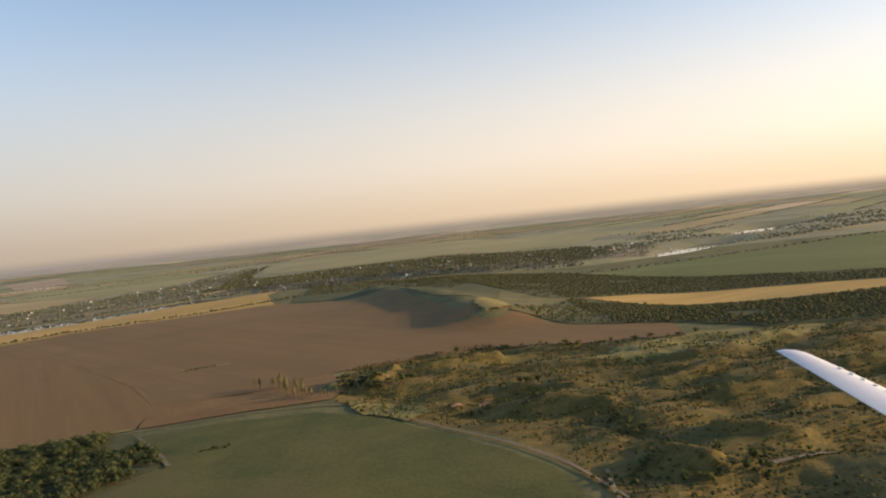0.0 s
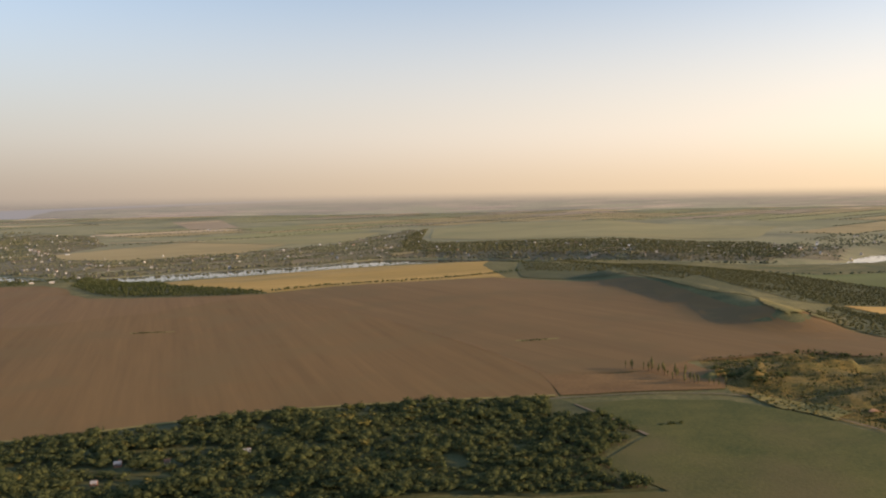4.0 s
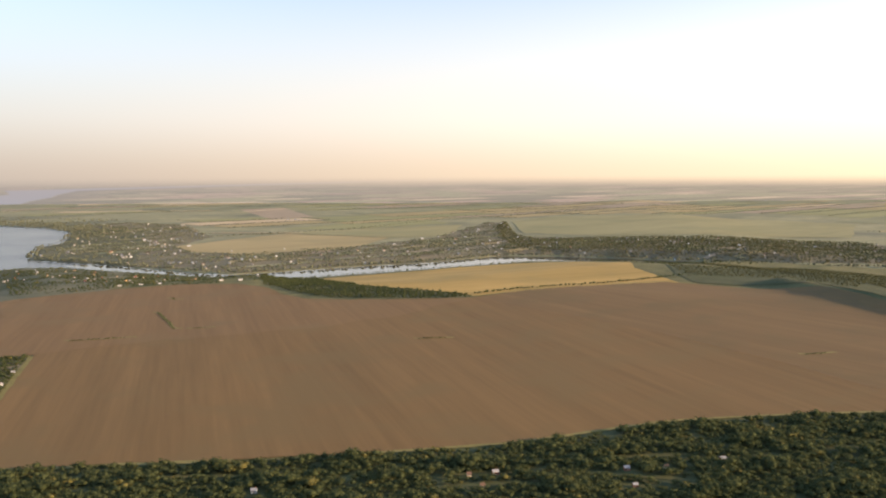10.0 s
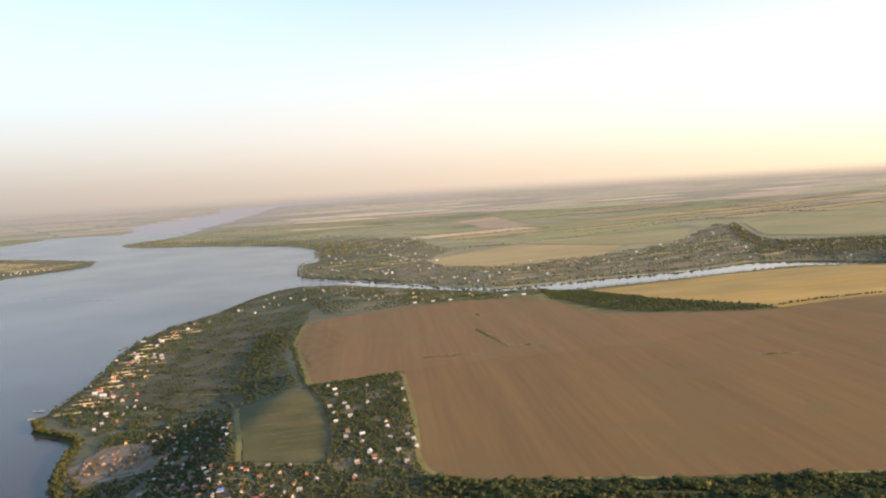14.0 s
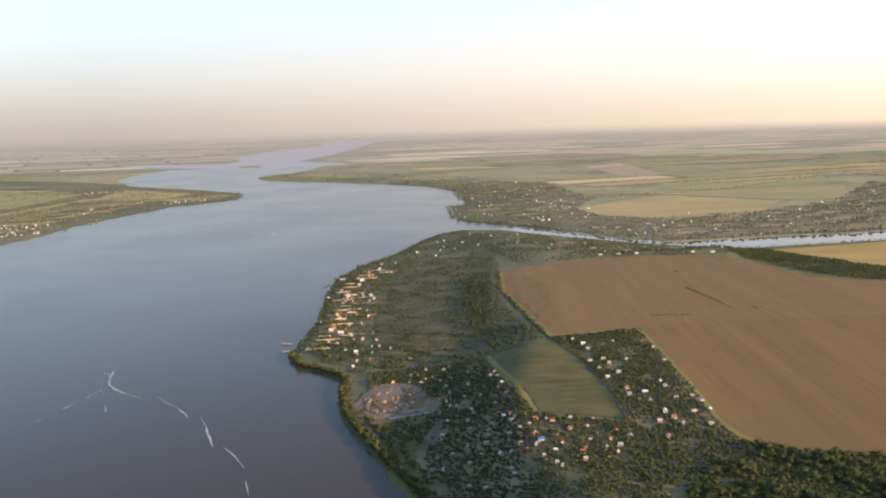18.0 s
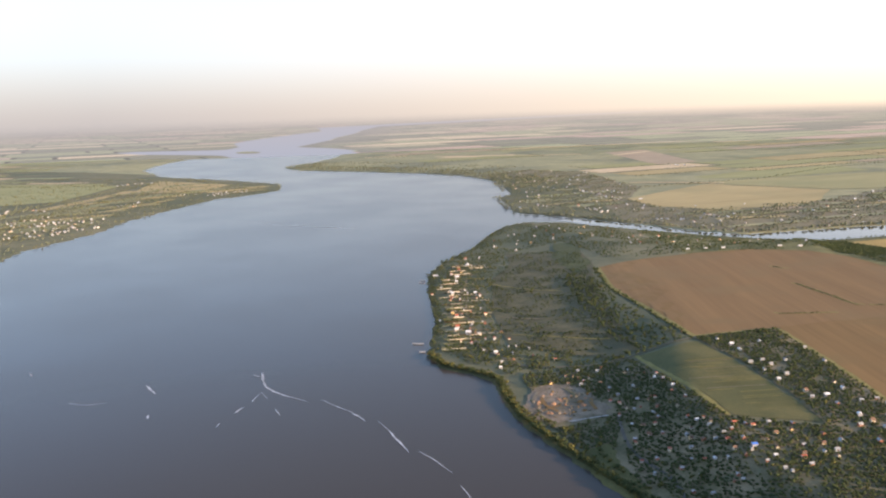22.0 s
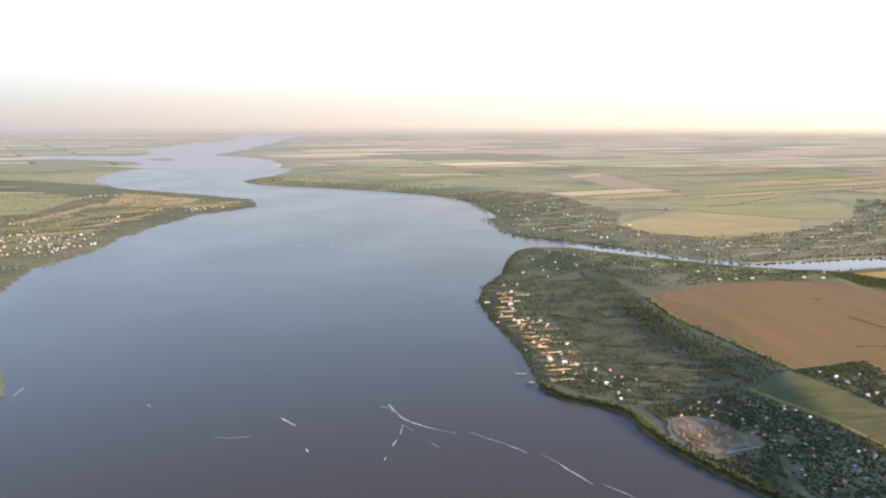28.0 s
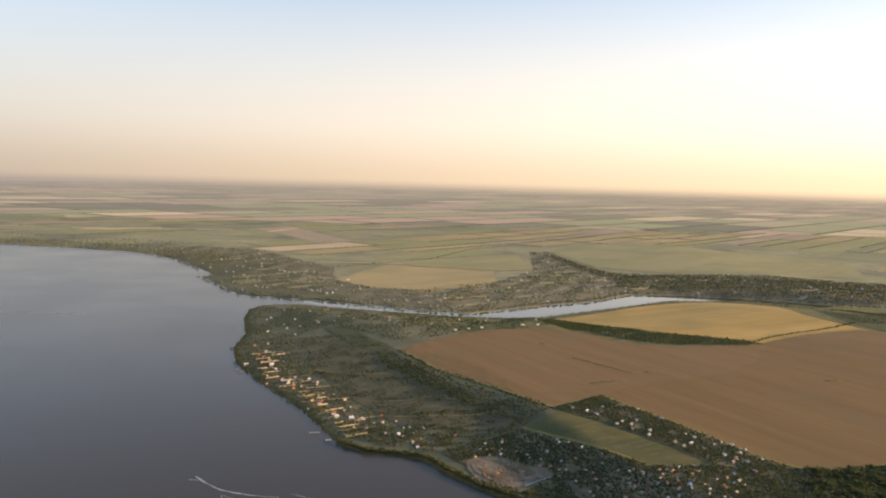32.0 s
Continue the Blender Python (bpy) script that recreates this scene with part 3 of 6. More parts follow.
def draped(name, poly, material, lift=0.25, step=14.0, label="", category="field", kind="structure", ragged=1.2):
    """A patch of land in the outline poly, laid on the ground."""
    from mathutils.geometry import delaunay_2d_cdt
    poly = np.asarray(poly, float)
    rim = []
    for a, b in zip(poly, np.roll(poly, -1, 0)):
        n = max(1, int(np.hypot(*(b - a)) / (step * 0.6)))
        rim += [a + (b - a) * k / n for k in range(n)]
    rim = np.array(rim)
    if ragged:
        rim = rim + np.stack([waves(rim[:, 0], rim[:, 1], step * 3, 21), waves(rim[:, 0], rim[:, 1], step * 3, 22)], 1) * ragged
    lo, hi = rim.min(0), rim.max(0)
    gx, gy = np.meshgrid(np.arange(lo[0], hi[0], step), np.arange(lo[1], hi[1], step))
    gx, gy = gx.ravel(), gy.ravel()
    keep = inside(rim, gx, gy) & (path_distance(rim, gx, gy) > step * 0.35)
    pts = [Vector(p) for p in rim] + [Vector(p) for p in zip(gx[keep], gy[keep])]
    n = len(rim)
    vs, _, fs, *_ = delaunay_2d_cdt(pts, [(i, (i + 1) % n) for i in range(n)], [list(range(n))], 1, 1e-4)
    xy = np.array([(v.x, v.y) for v in vs])
    z = height(xy[:, 0], xy[:, 1]) + lift
    me = bpy.data.meshes.new(name)
    me.from_pydata([(*p, h) for p, h in zip(xy, z)], [], fs)
    if me.polygons and me.polygons[0].normal.z < 0:
        me.flip_normals()
    me.shade_smooth()
    me.materials.append(material)
    return tagged(new(name, me), label, category, kind=kind)


BIG_FIELD = [(-791, 538), (-746, 450), (-678, 355), (-640, 303), (-589, 344), (-551, 272), (-523, 219), (-498, 166), (-484, 154), (-460, 153), (-425, 163), (-381, 172), (-340, 182), (-276, 203),
             (-215, 238), (-150, 254), (-106, 262), (-111, 296), (-76, 302), (-47, 326), (-25, 333), (10, 347), (45, 325), (88, 318), (94, 350), (51, 387), (30, 432), (0, 455), (-20, 545),
             (-45, 635), (-92, 672), (-139, 707), (-170, 728), (-227, 705), (-301, 645), (-345, 597), (-441, 580), (-496, 586), (-530, 618), (-556, 655), (-603, 688), (-661, 683), (-715, 647), (-761, 594)]
draped("big_field", BIG_FIELD, M_PLOUGH, 0.3, 16, "broad bare brown ploughed field with faint tillage lines", "field")
draped("red_soil", [(-786, 536), (-743, 450), (-676, 358), (-641, 308), (-590, 349), (-555, 377), (-500, 405), (-440, 445), (-392, 500), (-346, 590), (-441, 574), (-498, 581), (-534, 612), (-559, 650), (-604, 683), (-660, 678), (-712, 643), (-757, 592)], M_REDSOIL, 0.33, 16, "redder, brighter part of the ploughed field", "field", ragged=7.0)
draped("fallow_field", [(-341, 592), (-284, 524), (-226, 468), (-178, 404), (-140, 351), (-112, 300), (-78, 304), (-47, 328), (-25, 335), (10, 348), (45, 327), (86, 320), (91, 350), (49, 387), (28, 432), (-2, 455), (-22, 545), (-47, 633),
                        (-93, 670), (-139, 704), (-170, 725), (-227, 700), (-301, 642)], M_FALLOW, 0.34, 16, "duller brown harrowed field beyond a plough line", "field", ragged=0.6)
draped("stubble_field", [(-572, 862), (-513, 915), (-468, 962), (-405, 1025), (-345, 1068), (-252, 1105), (-195, 1080), (-188, 960), (-190, 860), (-172, 785), (-155, 722), (-240, 681), (-289, 642), (-327, 623), (-345, 606), (-350, 614), (-380, 636), (-420, 655), (-468, 680), (-500, 737), (-533, 814)],
       M_STUBBLE, 0.3, 16, "golden stubble field bordered by a dark tree belt", "field")
draped("green_field", [(-101, 250), (-75, 257), (-45, 256), (-28, 244), (-6, 216), (10, 193), (18, 177), (25, 150), (10, 90), (-100, 40), (-230, 70), (-181, 132), (-136, 157), (-112, 158), (-78, 164), (-94, 186), (-78, 212)],
       M_GREEN, 0.3, 12, "dull green fallow field with bare brown patches", "field")
draped("orchard_strip", [(-668, 261), (-634, 291), (-602, 252), (-566, 197), (-545, 160), (-588, 156), (-612, 188), (-648, 234)], M_MOWN, 0.3, 8, "narrow mown green strip beside the gardens", "field")

M_FOLIAGE = surface("foliage", (0.066, 0.084, 0.036), (0.114, 0.130, 0.054), 0.035, 0.5, rough=0.9, gloss=0.05, island=0.25, leaf=True)
# yellower crowns for variety, and standing in for sun on the shore trees
M_OLDGOLD = surface("yellow_foliage", (0.055, 0.058, 0.018), (0.16, 0.14, 0.042), 0.06, 0.7, rough=0.85, gloss=0.1, island=0.75)
# far trees: foliage paled and greyed so the colour carries the haze
M_FARLEAF = surface("haze_paled_foliage", (0.088, 0.102, 0.060), (0.185, 0.188, 0.118), 0.03, 0.3, rough=0.9, gloss=0.05, island=0.6)
M_VALLEY = surface("valley_foliage", (0.076, 0.078, 0.033), (0.118, 0.114, 0.048), 0.03, 0.3, rough=0.9, gloss=0.05, island=0.3)
M_BARK = surface("bark", (0.07, 0.05, 0.035), (0.14, 0.10, 0.07), 1.0, 6.0)
M_VERGE = surface("yellow_verge_grass", (0.17, 0.15, 0.045), (0.29, 0.24, 0.08), 0.08, 0.9, bump=0.4)
M_MEADOW = surface("dark_meadow", (0.074, 0.070, 0.036), (0.162, 0.138, 0.068), 0.07, 0.5, third=(0.100, 0.092, 0.048), bump=0.4)
M_SHADE = surface("dark_grass", (0.062, 0.070, 0.028), (0.112, 0.114, 0.043), 0.05, 0.4, bump=0.4)
M_SAND = surface("bare_sand", (0.130, 0.104, 0.070), (0.300, 0.235, 0.162), 0.14, 0.9, bump=0.5, third=(0.115, 0.100, 0.058))
M_POPLAR = surface("poplar_leaves", (0.095, 0.098, 0.038), (0.180, 0.160, 0.066), 0.2, 1.5, rough=0.85, gloss=0.1, island=0.4)
M_TRACK = surface("dusty_track", (0.16, 0.13, 0.082), (0.25, 0.205, 0.14), 0.1, 1.2)
M_TURNED = surface("turned_soil", (0.162, 0.094, 0.036), (0.245, 0.144, 0.054), 0.05, 0.8)
M_GARDEN = surface("garden_soil_and_grass", (0.088, 0.085, 0.042), (0.205, 0.170, 0.092), 0.09, 0.8, third=(0.27, 0.21, 0.125), bump=0.3)
M_ASPHALT = surface("worn_asphalt", (0.090, 0.080, 0.062), (0.135, 0.118, 0.092), 0.1, 1.2)
M_FOAM = surface("foam", (0.14, 0.145, 0.148), (0.70, 0.71, 0.71), 0.25, 1.2, rough=0.6)
M_CONCRETE = surface("weathered_concrete", (0.30, 0.29, 0.27), (0.46, 0.44, 0.40), 0.2, 2.0)
WALLS = [surface("limewashed_wall", (0.42, 0.40, 0.36), (0.60, 0.57, 0.52), 0.3, 2.0), surface("cream_plaster", (0.60, 0.50, 0.34), (0.74, 0.64, 0.46), 0.3, 2.0),
         surface("red_brick_wall", (0.30, 0.13, 0.08), (0.42, 0.19, 0.12), 0.3, 5.0), surface("silicate_brick_wall", (0.38, 0.36, 0.32), (0.54, 0.51, 0.46), 0.3, 5.0),
         surface("ochre_plaster", (0.55, 0.38, 0.16), (0.70, 0.50, 0.24), 0.3, 2.0)]
ROOFS = [surface("grey_slate_roof", (0.26, 0.26, 0.25), (0.42, 0.41, 0.39), 0.3, 3.0, rough=0.75), surface("rusty_red_roof", (0.30, 0.09, 0.055), (0.44, 0.15, 0.09), 0.3, 3.0, rough=0.6),
         surface("brown_roof", (0.15, 0.09, 0.06), (0.24, 0.15, 0.10), 0.3, 3.0, rough=0.7), surface("blue_sheet_roof", (0.05, 0.13, 0.42), (0.08, 0.20, 0.58), 0.3, 3.0, rough=0.45),
         surface("pale_sheet_roof", (0.55, 0.55, 0.54), (0.72, 0.72, 0.70), 0.3, 3.0, rough=0.5)]
M_GLASS = surface("dark_window_glass", (0.02, 0.025, 0.03), (0.04, 0.045, 0.05), 1.0, 4.0, rough=0.08, gloss=0.6)
M_TIMBER = surface("painted_timber", (0.16, 0.10, 0.06), (0.26, 0.17, 0.10), 1.0, 6.0, rough=0.6)
M_FRAME = surface("white_painted_frame", (0.62, 0.62, 0.60), (0.78, 0.78, 0.76), 1.0, 6.0, rough=0.5)


def ribbon(name, pts, width, material, lift=0.4, step=6.0, label="", category="track", kind="structure", wobble=0.35, level=None, taper=False):
    """A strip of land or water along a line of points, rounded at the bends; level: a fixed height."""
    pts = np.asarray(pts, float)
    line = []
    for a, b in zip(pts, pts[1:]):
        n = max(1, int(np.hypot(*(b - a)) / step))
        line += [a + (b - a) * k / n for k in range(n)]
    line = np.array(line + [pts[-1]])
    for _ in range(4):
        line[1:-1] = 0.25 * line[:-2] + 0.5 * line[1:-1] + 0.25 * line[2:]
    t = np.gradient(line, axis=0)
    t /= np.maximum(np.hypot(t[:, 0], t[:, 1]), 1e-6)[:, None]
    side = np.stack([-t[:, 1], t[:, 0]], 1)
    w = width * 0.5 * (1 + wobble * waves(line[:, 0], line[:, 1], 18, 31))
    w2 = width * 0.5 * (1 + wobble * waves(line[:, 0], line[:, 1], 15, 32))
    if taper:
        ends = np.sin(np.linspace(0.12, math.pi - 0.12, len(line))) ** 0.7
        w, w2 = w * ends, w2 * ends
    co = np.concatenate([line + side * w[:, None], line, line - side * w2[:, None]])
    z = np.full(len(co), level) if level is not None else height(co[:, 0], co[:, 1]) + lift
    n = len(line)
    faces = [(i + k * n, i + (k + 1) * n, i + 1 + (k + 1) * n, i + 1 + k * n) for k in (0, 1) for i in range(n - 1)]
    me = bpy.data.meshes.new(name)
    me.from_pydata([(*p, h) for p, h in zip(co, z)], [], faces)
    if me.polygons[0].normal.z < 0:
        me.flip_normals()
    me.shade_smooth()
    me.materials.append(material)
    return tagged(new(name, me), label, category, kind=kind)


# ---- nearer land: meadows, gardens, verges, tracks ----
draped("meadow", [(-940, 640), (-900, 560), (-889, 494), (-832, 374), (-770, 272), (-729, 268), (-690, 262), (-668, 275), (-700, 330), (-770, 470), (-800, 560), (-850, 650)], M_MEADOW, 0.3, 14,
       "dark uneven river meadow with scattered bushes", "meadow")
draped("garden_land", [(-640, 300), (-591, 341), (-553, 272), (-525, 219), (-501, 167), (-486, 152), (-470, 120), (-470, 40), (-560, 34), (-610, 78), (-655, 116), (-693, 150), (-715, 190), (-735, 215), (-700, 245), (-672, 262),
                       (-650, 232), (-614, 186), (-590, 153), (-543, 157), (-564, 198), (-600, 253)], M_GARDEN, 0.3, 9, "garden plots of soil and dry grass round small houses", "garden")
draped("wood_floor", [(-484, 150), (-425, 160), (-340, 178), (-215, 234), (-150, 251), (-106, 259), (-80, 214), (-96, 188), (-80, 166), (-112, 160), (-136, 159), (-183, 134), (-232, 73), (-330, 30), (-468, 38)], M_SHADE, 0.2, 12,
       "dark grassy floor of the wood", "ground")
draped("green_corner", [(-905, 708), (-886, 722), (-803, 560), (-803, 515), (-840, 560), (-880, 640)], M_SHADE, 0.5, 10, "small green meadow corner", "meadow", ragged=5.0)
# shade on the hillside and valley sides is put into the dark grass colour
draped("hillside", [(-150, 900), (-55, 833), (20, 715), (40, 640), (28, 520), (18, 490), (-5, 512), (-20, 560), (-42, 655), (-90, 690), (-140, 722), (-150, 800)], M_SHADE, 0.4, 14, "green hillside pasture above the valley", "pasture")
draped("valley_floor", [(18, 472), (34, 430), (54, 388), (96, 350), (120, 314), (190, 292), (300, 296), (432, 322), (221, 418), (150, 484), (108, 524), (80, 548), (60, 500)], M_SHADE, 0.3, 14, "grassy valley side, shade in its dark colour", "pasture")
draped("valley_floor", [(45, 640), (62, 556), (90, 558), (132, 588), (281, 548), (520, 473), (560, 560), (317, 604), (205, 678), (102, 876), (0, 955), (-120, 935), (22, 722)], M_SHADE, 0.3, 18, "grassy valley side, shade in its dark colour", "pasture")
draped("sandy_slope", [(12, 448), (16, 486), (24, 504), (31, 492), (34, 450), (26, 422), (16, 418)], M_PASTURE, 0.7, 2, "eroded dry sandy slope", "sand", ragged=2.2)
# a paler grass colour stands in for sun on this patch
draped("pasture", [(36, 492), (58, 506), (66, 478), (48, 414), (30, 420), (36, 450)], M_MOWN, 0.6, 6, "sunlit rough pasture below the sandy slope", "pasture", ragged=2.0)
draped("stubble_field", [(90, 556), (132, 585), (281, 545), (520, 470), (430, 330), (221, 420), (150, 486), (108, 526)], M_STUBBLE, 0.5, 18, "golden stubble field above the valley", "field")
draped("green_field", [(104, 880), (182, 878), (546, 1040), (900, 1180), (800, 700), (317, 606), (211, 681), (130, 800)], M_CROPNEAR, 0.5, 24, "long green crop field", "field")
draped("stubble_field", [(430, 1150), (662, 1262), (1000, 1400), (1000, 1330), (660, 1205)], M_TAN, 0.6, 30, "pale stubble strip", "field")
PIT = np.array([(-709, 160), (-714, 172), (-717, 186), (-716, 198), (-708, 207), (-694, 206), (-682, 197), (-668, 183), (-659, 171), (-661, 160), (-671, 149), (-685, 147), (-698, 151)], float)
draped("sand_pit", PIT, M_SAND, 0.45, 3, "grey bare sandy building ground by the river", "sand", ragged=3.5)
ribbon("haul_road", [(-712, 190), (-711, 178), (-705, 167), (-696, 158), (-686, 154)], 1.8, M_TRACK, 0.7, 3, "pale haul road curving over the building ground", "road")
ribbon("haul_road", [(-676, 149), (-668, 157), (-657, 162)], 1.2, M_CONCRETE, 0.7, 3, "pale haul road curving over the building ground", "road")
ribbon("spoil_bank", [(-706, 181), (-702, 172), (-695, 165), (-688, 162)], 2.2, M_TURNED, 0.75, 3, "dark bank of dug earth", "earth bank")
ribbon("spoil_bank", [(-698, 200), (-690, 193), (-684, 183)], 2.6, M_GARDEN, 0.75, 3, "weedy bank of dug earth", "earth bank", wobble=0.6)
ribbon("spoil_bank", [(-676, 186), (-672, 176), (-667, 170)], 2.0, M_TURNED, 0.75, 3, "dark bank of dug earth", "earth bank", wobble=0.6)
ribbon("spoil_bank", [(-699, 150), (-697, 162), (-690, 172)], 1.4, M_TURNED, 0.75, 3, "dark bank of dug earth", "earth bank")
ribbon("grass_patch", [(-684, 140), (-672, 146), (-662, 158)], 5.0, M_GARDEN, 0.72, 3, "weedy grass at the edge of the building ground", "grass", wobble=0.7)
# a patch of dark soil stands in for the poplars' long cast shadow
draped("poplar_shadow_corner", [(-112, 295), (-76, 301), (-50, 322), (-40, 300), (-42, 274), (-75, 268), (-105, 263)], M_TURNED, 0.34, 8, "field corner darkened by a painted poplar shadow", "field")
ribbon("field_verge", [(-789, 540), (-746, 452), (-678, 357), (-641, 304)], 4.0, M_VERGE, 0.42, label="yellow grass verge along the ploughed field", category="verge")
ribbon("field_verge", [(-641, 302), (-590, 344), (-552, 273), (-524, 219), (-499, 166), (-485, 152), (-460, 151), (-425, 161), (-381, 170)], 3.2, M_VERGE, 0.42, label="yellow grass verge along the ploughed field", category="verge")
ribbon("field_verge", [(-670, 262), (-649, 233), (-613, 187), (-590, 154)], 3.0, M_VERGE, 0.42, label="yellow grass verge along the mown strip", category="verge")
ribbon("field_verge", [(-107, 263), (-150, 255), (-215, 238), (-276, 203), (-340, 181)], 2.4, M_VERGE, 0.4, label="pale grass verge along the wood", category="verge")
ribbon("plough_line", [(-341, 594), (-284, 526), (-226, 470), (-178, 405), (-140, 352), (-112, 300)], 1.8, M_TURNED, 0.36, label="dark plough line across the bare field", category="track", wobble=0.2)
ribbon("plough_line", [(-589, 345), (-555, 372), (-500, 400), (-440, 440)], 2.0, M_TURNED, 0.36, label="dark plough line across the bare field", category="track", wobble=0.4)
ribbon("farm_track", [(-110, 258), (-75, 266), (-44, 266), (-30, 258), (-8, 224), (11, 199), (22, 178), (30, 150), (32, 100)], 0.8, M_TRACK, 0.42, 4, "dusty farm track between field and scrub", wobble=0.3)
ribbon("farm_track", [(-78, 213), (-88, 232), (-100, 250)], 1.2, M_TRACK, 0.42, 4, "dusty farm track along the wood")
ribbon("gravel_road", [(60, 162), (66, 165), (75, 166), (86, 167), (110, 172), (160, 184), (230, 205)], 1.5, M_TRACK, 0.5, 4, "pale gravel road through the scrub", "road", wobble=0.25)
ribbon("gravel_road", [(29, 172), (27, 154), (30, 120)], 0.9, M_TRACK, 0.5, 4, "pale gravel road through the scrub", "road", wobble=0.25)
ribbon("village_street", [(-652, 164), (-648, 153), (-639, 133), (-628, 116), (-616, 106), (-604, 96), (-596, 82), (-586, 56), (-578, 34)], 1.9, M_ASPHALT, 0.6, 5, "worn asphalt village street", "road", wobble=0.12)
ribbon("village_street", [(-637, 300), (-667, 268), (-691, 247), (-740, 232), (-790, 262), (-815, 300), (-850, 360), (-895, 440), (-930, 520)], 1.4, M_TRACK, 0.6, 5, "dusty village lane", "road", wobble=0.12)
ribbon("field_verge", [(-140, 712), (-170, 732), (-227, 709), (-301, 649), (-343, 603)], 2.5, M_VERGE, 0.4, label="yellow grass verge along the ploughed field", category="verge")

# garden strips that run from the shore street down to the water, some with an assumed pale fence on their far side
R = random.Random(4)
STRIP_FENCES = []
for i in range(70):
    k = (i + R.uniform(-0.4, 0.4)) / 69
    x0, y0 = np.interp(k, [0, 0.4, 0.75, 1], [-818, -872, -940, -978]) + R.choice([5, 7, 10, 16, 30]), np.interp(k, [0, 0.4, 0.75, 1], [246, 345, 455, 560])
    length, wide = R.uniform(12, 32), R.uniform(1.6, 4.2)
    far = (x0 + length * 0.86, y0 + length * 0.5)
    # the pale strip colours stand in for low sun on the terraces
    ribbon("garden_strip", [(x0, y0), far], wide, R.choice([M_VERGE, M_PALE, M_TAN, M_VERGE, M_TURNED, M_GARDEN, M_MOWN]), 0.7, 4, "narrow garden strip down to the water", "garden", wobble=0.1,
           level=0.6 + float(height(np.array([x0 + length * 0.43]), np.array([y0 + length * 0.25]))[0]))
    if i % 5 in (0, 2) and R.random() < 0.75:
        STRIP_FENCES.append((x0 - 1.2, y0 + wide * 0.6 + 0.6, length * R.uniform(0.5, 1.0)))
# mown rows on the strip, the dark streaks standing in for long shadows
for i in range(30):
    k = (i + R.uniform(0.2, 0.8)) / 30
    a = np.array((-650, 236)) * (1 - k) + np.array((-592, 160)) * k
    d, n = R.uniform(3, 20), R.uniform(8, 30)
    ribbon("strip_streak", [a + (d, d * 0.62), a + (d + n, (d + n) * 0.62)], R.uniform(0.35, 0.8), R.choice([M_VERGE, M_SHADE, M_VERGE, M_SHADE, M_TRACK]), 0.5, 4, "thin streak painted on the green strip", "mown row", wobble=0.3)


# ---- patchwork of far fields ----
def parcels(origin, turn, us, vs, seed, allowed, long_side, short_side, mats, share=1.0, name="farm_field", category="field", gap=(4, 14), step=90):
    rng = random.Random(seed)
    c, sn = math.cos(radians(turn)), math.sin(radians(turn))
    edges = []

    def at(u, v):
        return (origin[0] + c * u - sn * v, origin[1] + sn * u + c * v)

    def split(u0, u1, v0, v1):
        if v1 - v0 > short_side * rng.uniform(0.8, 1.7):
            m = v0 + (v1 - v0) * rng.uniform(0.3, 0.7)
            split(u0, u1, v0, m), split(u0, u1, m, v1)
        elif u1 - u0 > long_side * rng.uniform(0.8, 1.8):
            m = u0 + (u1 - u0) * rng.uniform(0.3, 0.7)
            split(u0, m, v0, v1), split(m, u1, v0, v1)
        else:
            g = rng.uniform(*gap)
            quad = [at(u0 + g, v0 + g), at(u1 - g, v0 + g), at(u1 - g, v1 - g), at(u0 + g, v1 - g)]
            mid = at((u0 + u1) / 2, (v0 + v1) / 2)
            test = np.array(quad + [mid])
            if rng.random() < share and allowed(test[:, 0], test[:, 1]).all():
                mat, label = rng.choice(mats)
                draped(name, quad, mat, 0.6, step, label, category, ragged=step / 30)
                edges.append((at(u0, v0), at(u1, v0)))
                if rng.random() < 0.45:
                    edges.append((at(u0, v0), at(u0, v1)))
    split(us[0], us[1], vs[0], vs[1])
    return edges


NEAR_FIELDS = (
    [(-970, 1266), (-937, 1440), (-880, 1610), (-823, 1570), (-635, 1510), (-640, 1330), (-664, 1212), (-749, 1175), (-790, 1140), (-888, 1162)],
    [(-1021, 1490), (-798, 1755), (-546, 1972), (-530, 1560), (-640, 1525), (-822, 1585), (-885, 1625)],
    [(-957, 1776), (-877, 1950), (-679, 2180), (-583, 2040), (-762, 1800), (-922, 1740)],
    [(-436, 2100), (-332, 2360), (49, 2390), (400, 2000), (260, 1560), (-47, 1560), (-220, 1560), (-374, 1650)])
DISTANT_FIELDS = (
    [(-2528, 3345), (-2620, 4050), (-2354, 3405), (-2424, 3180)],
    [(-2352, 3670), (-2800, 4800), (-2540, 5120), (-2117, 4140), (-2080, 3540)],
    [(-2066, 2470), (-2079, 2580), (-1852, 2722), (-1806, 2600)],
    [(-1992, 2900), (-1772, 3290), (-1421, 3650), (-1440, 3720), (-1800, 3360), (-2040, 2990)],
    [(-1514, 2810), (-1415, 3015), (-1065, 2335), (-1153, 2196)],
    [(-2800, 1150), (-2716, 1290), (-2394, 1278), (-2173, 923), (-2258, 804)],
    [(-2414, 1440), (-2088, 1388), (-1998, 1185), (-2154, 1099)],
    [(-4209, 2106), (-4078, 2467), (-3477, 2700), (-3965, 1944)])
PLACED = [np.array(p, float) for p in NEAR_FIELDS + DISTANT_FIELDS]
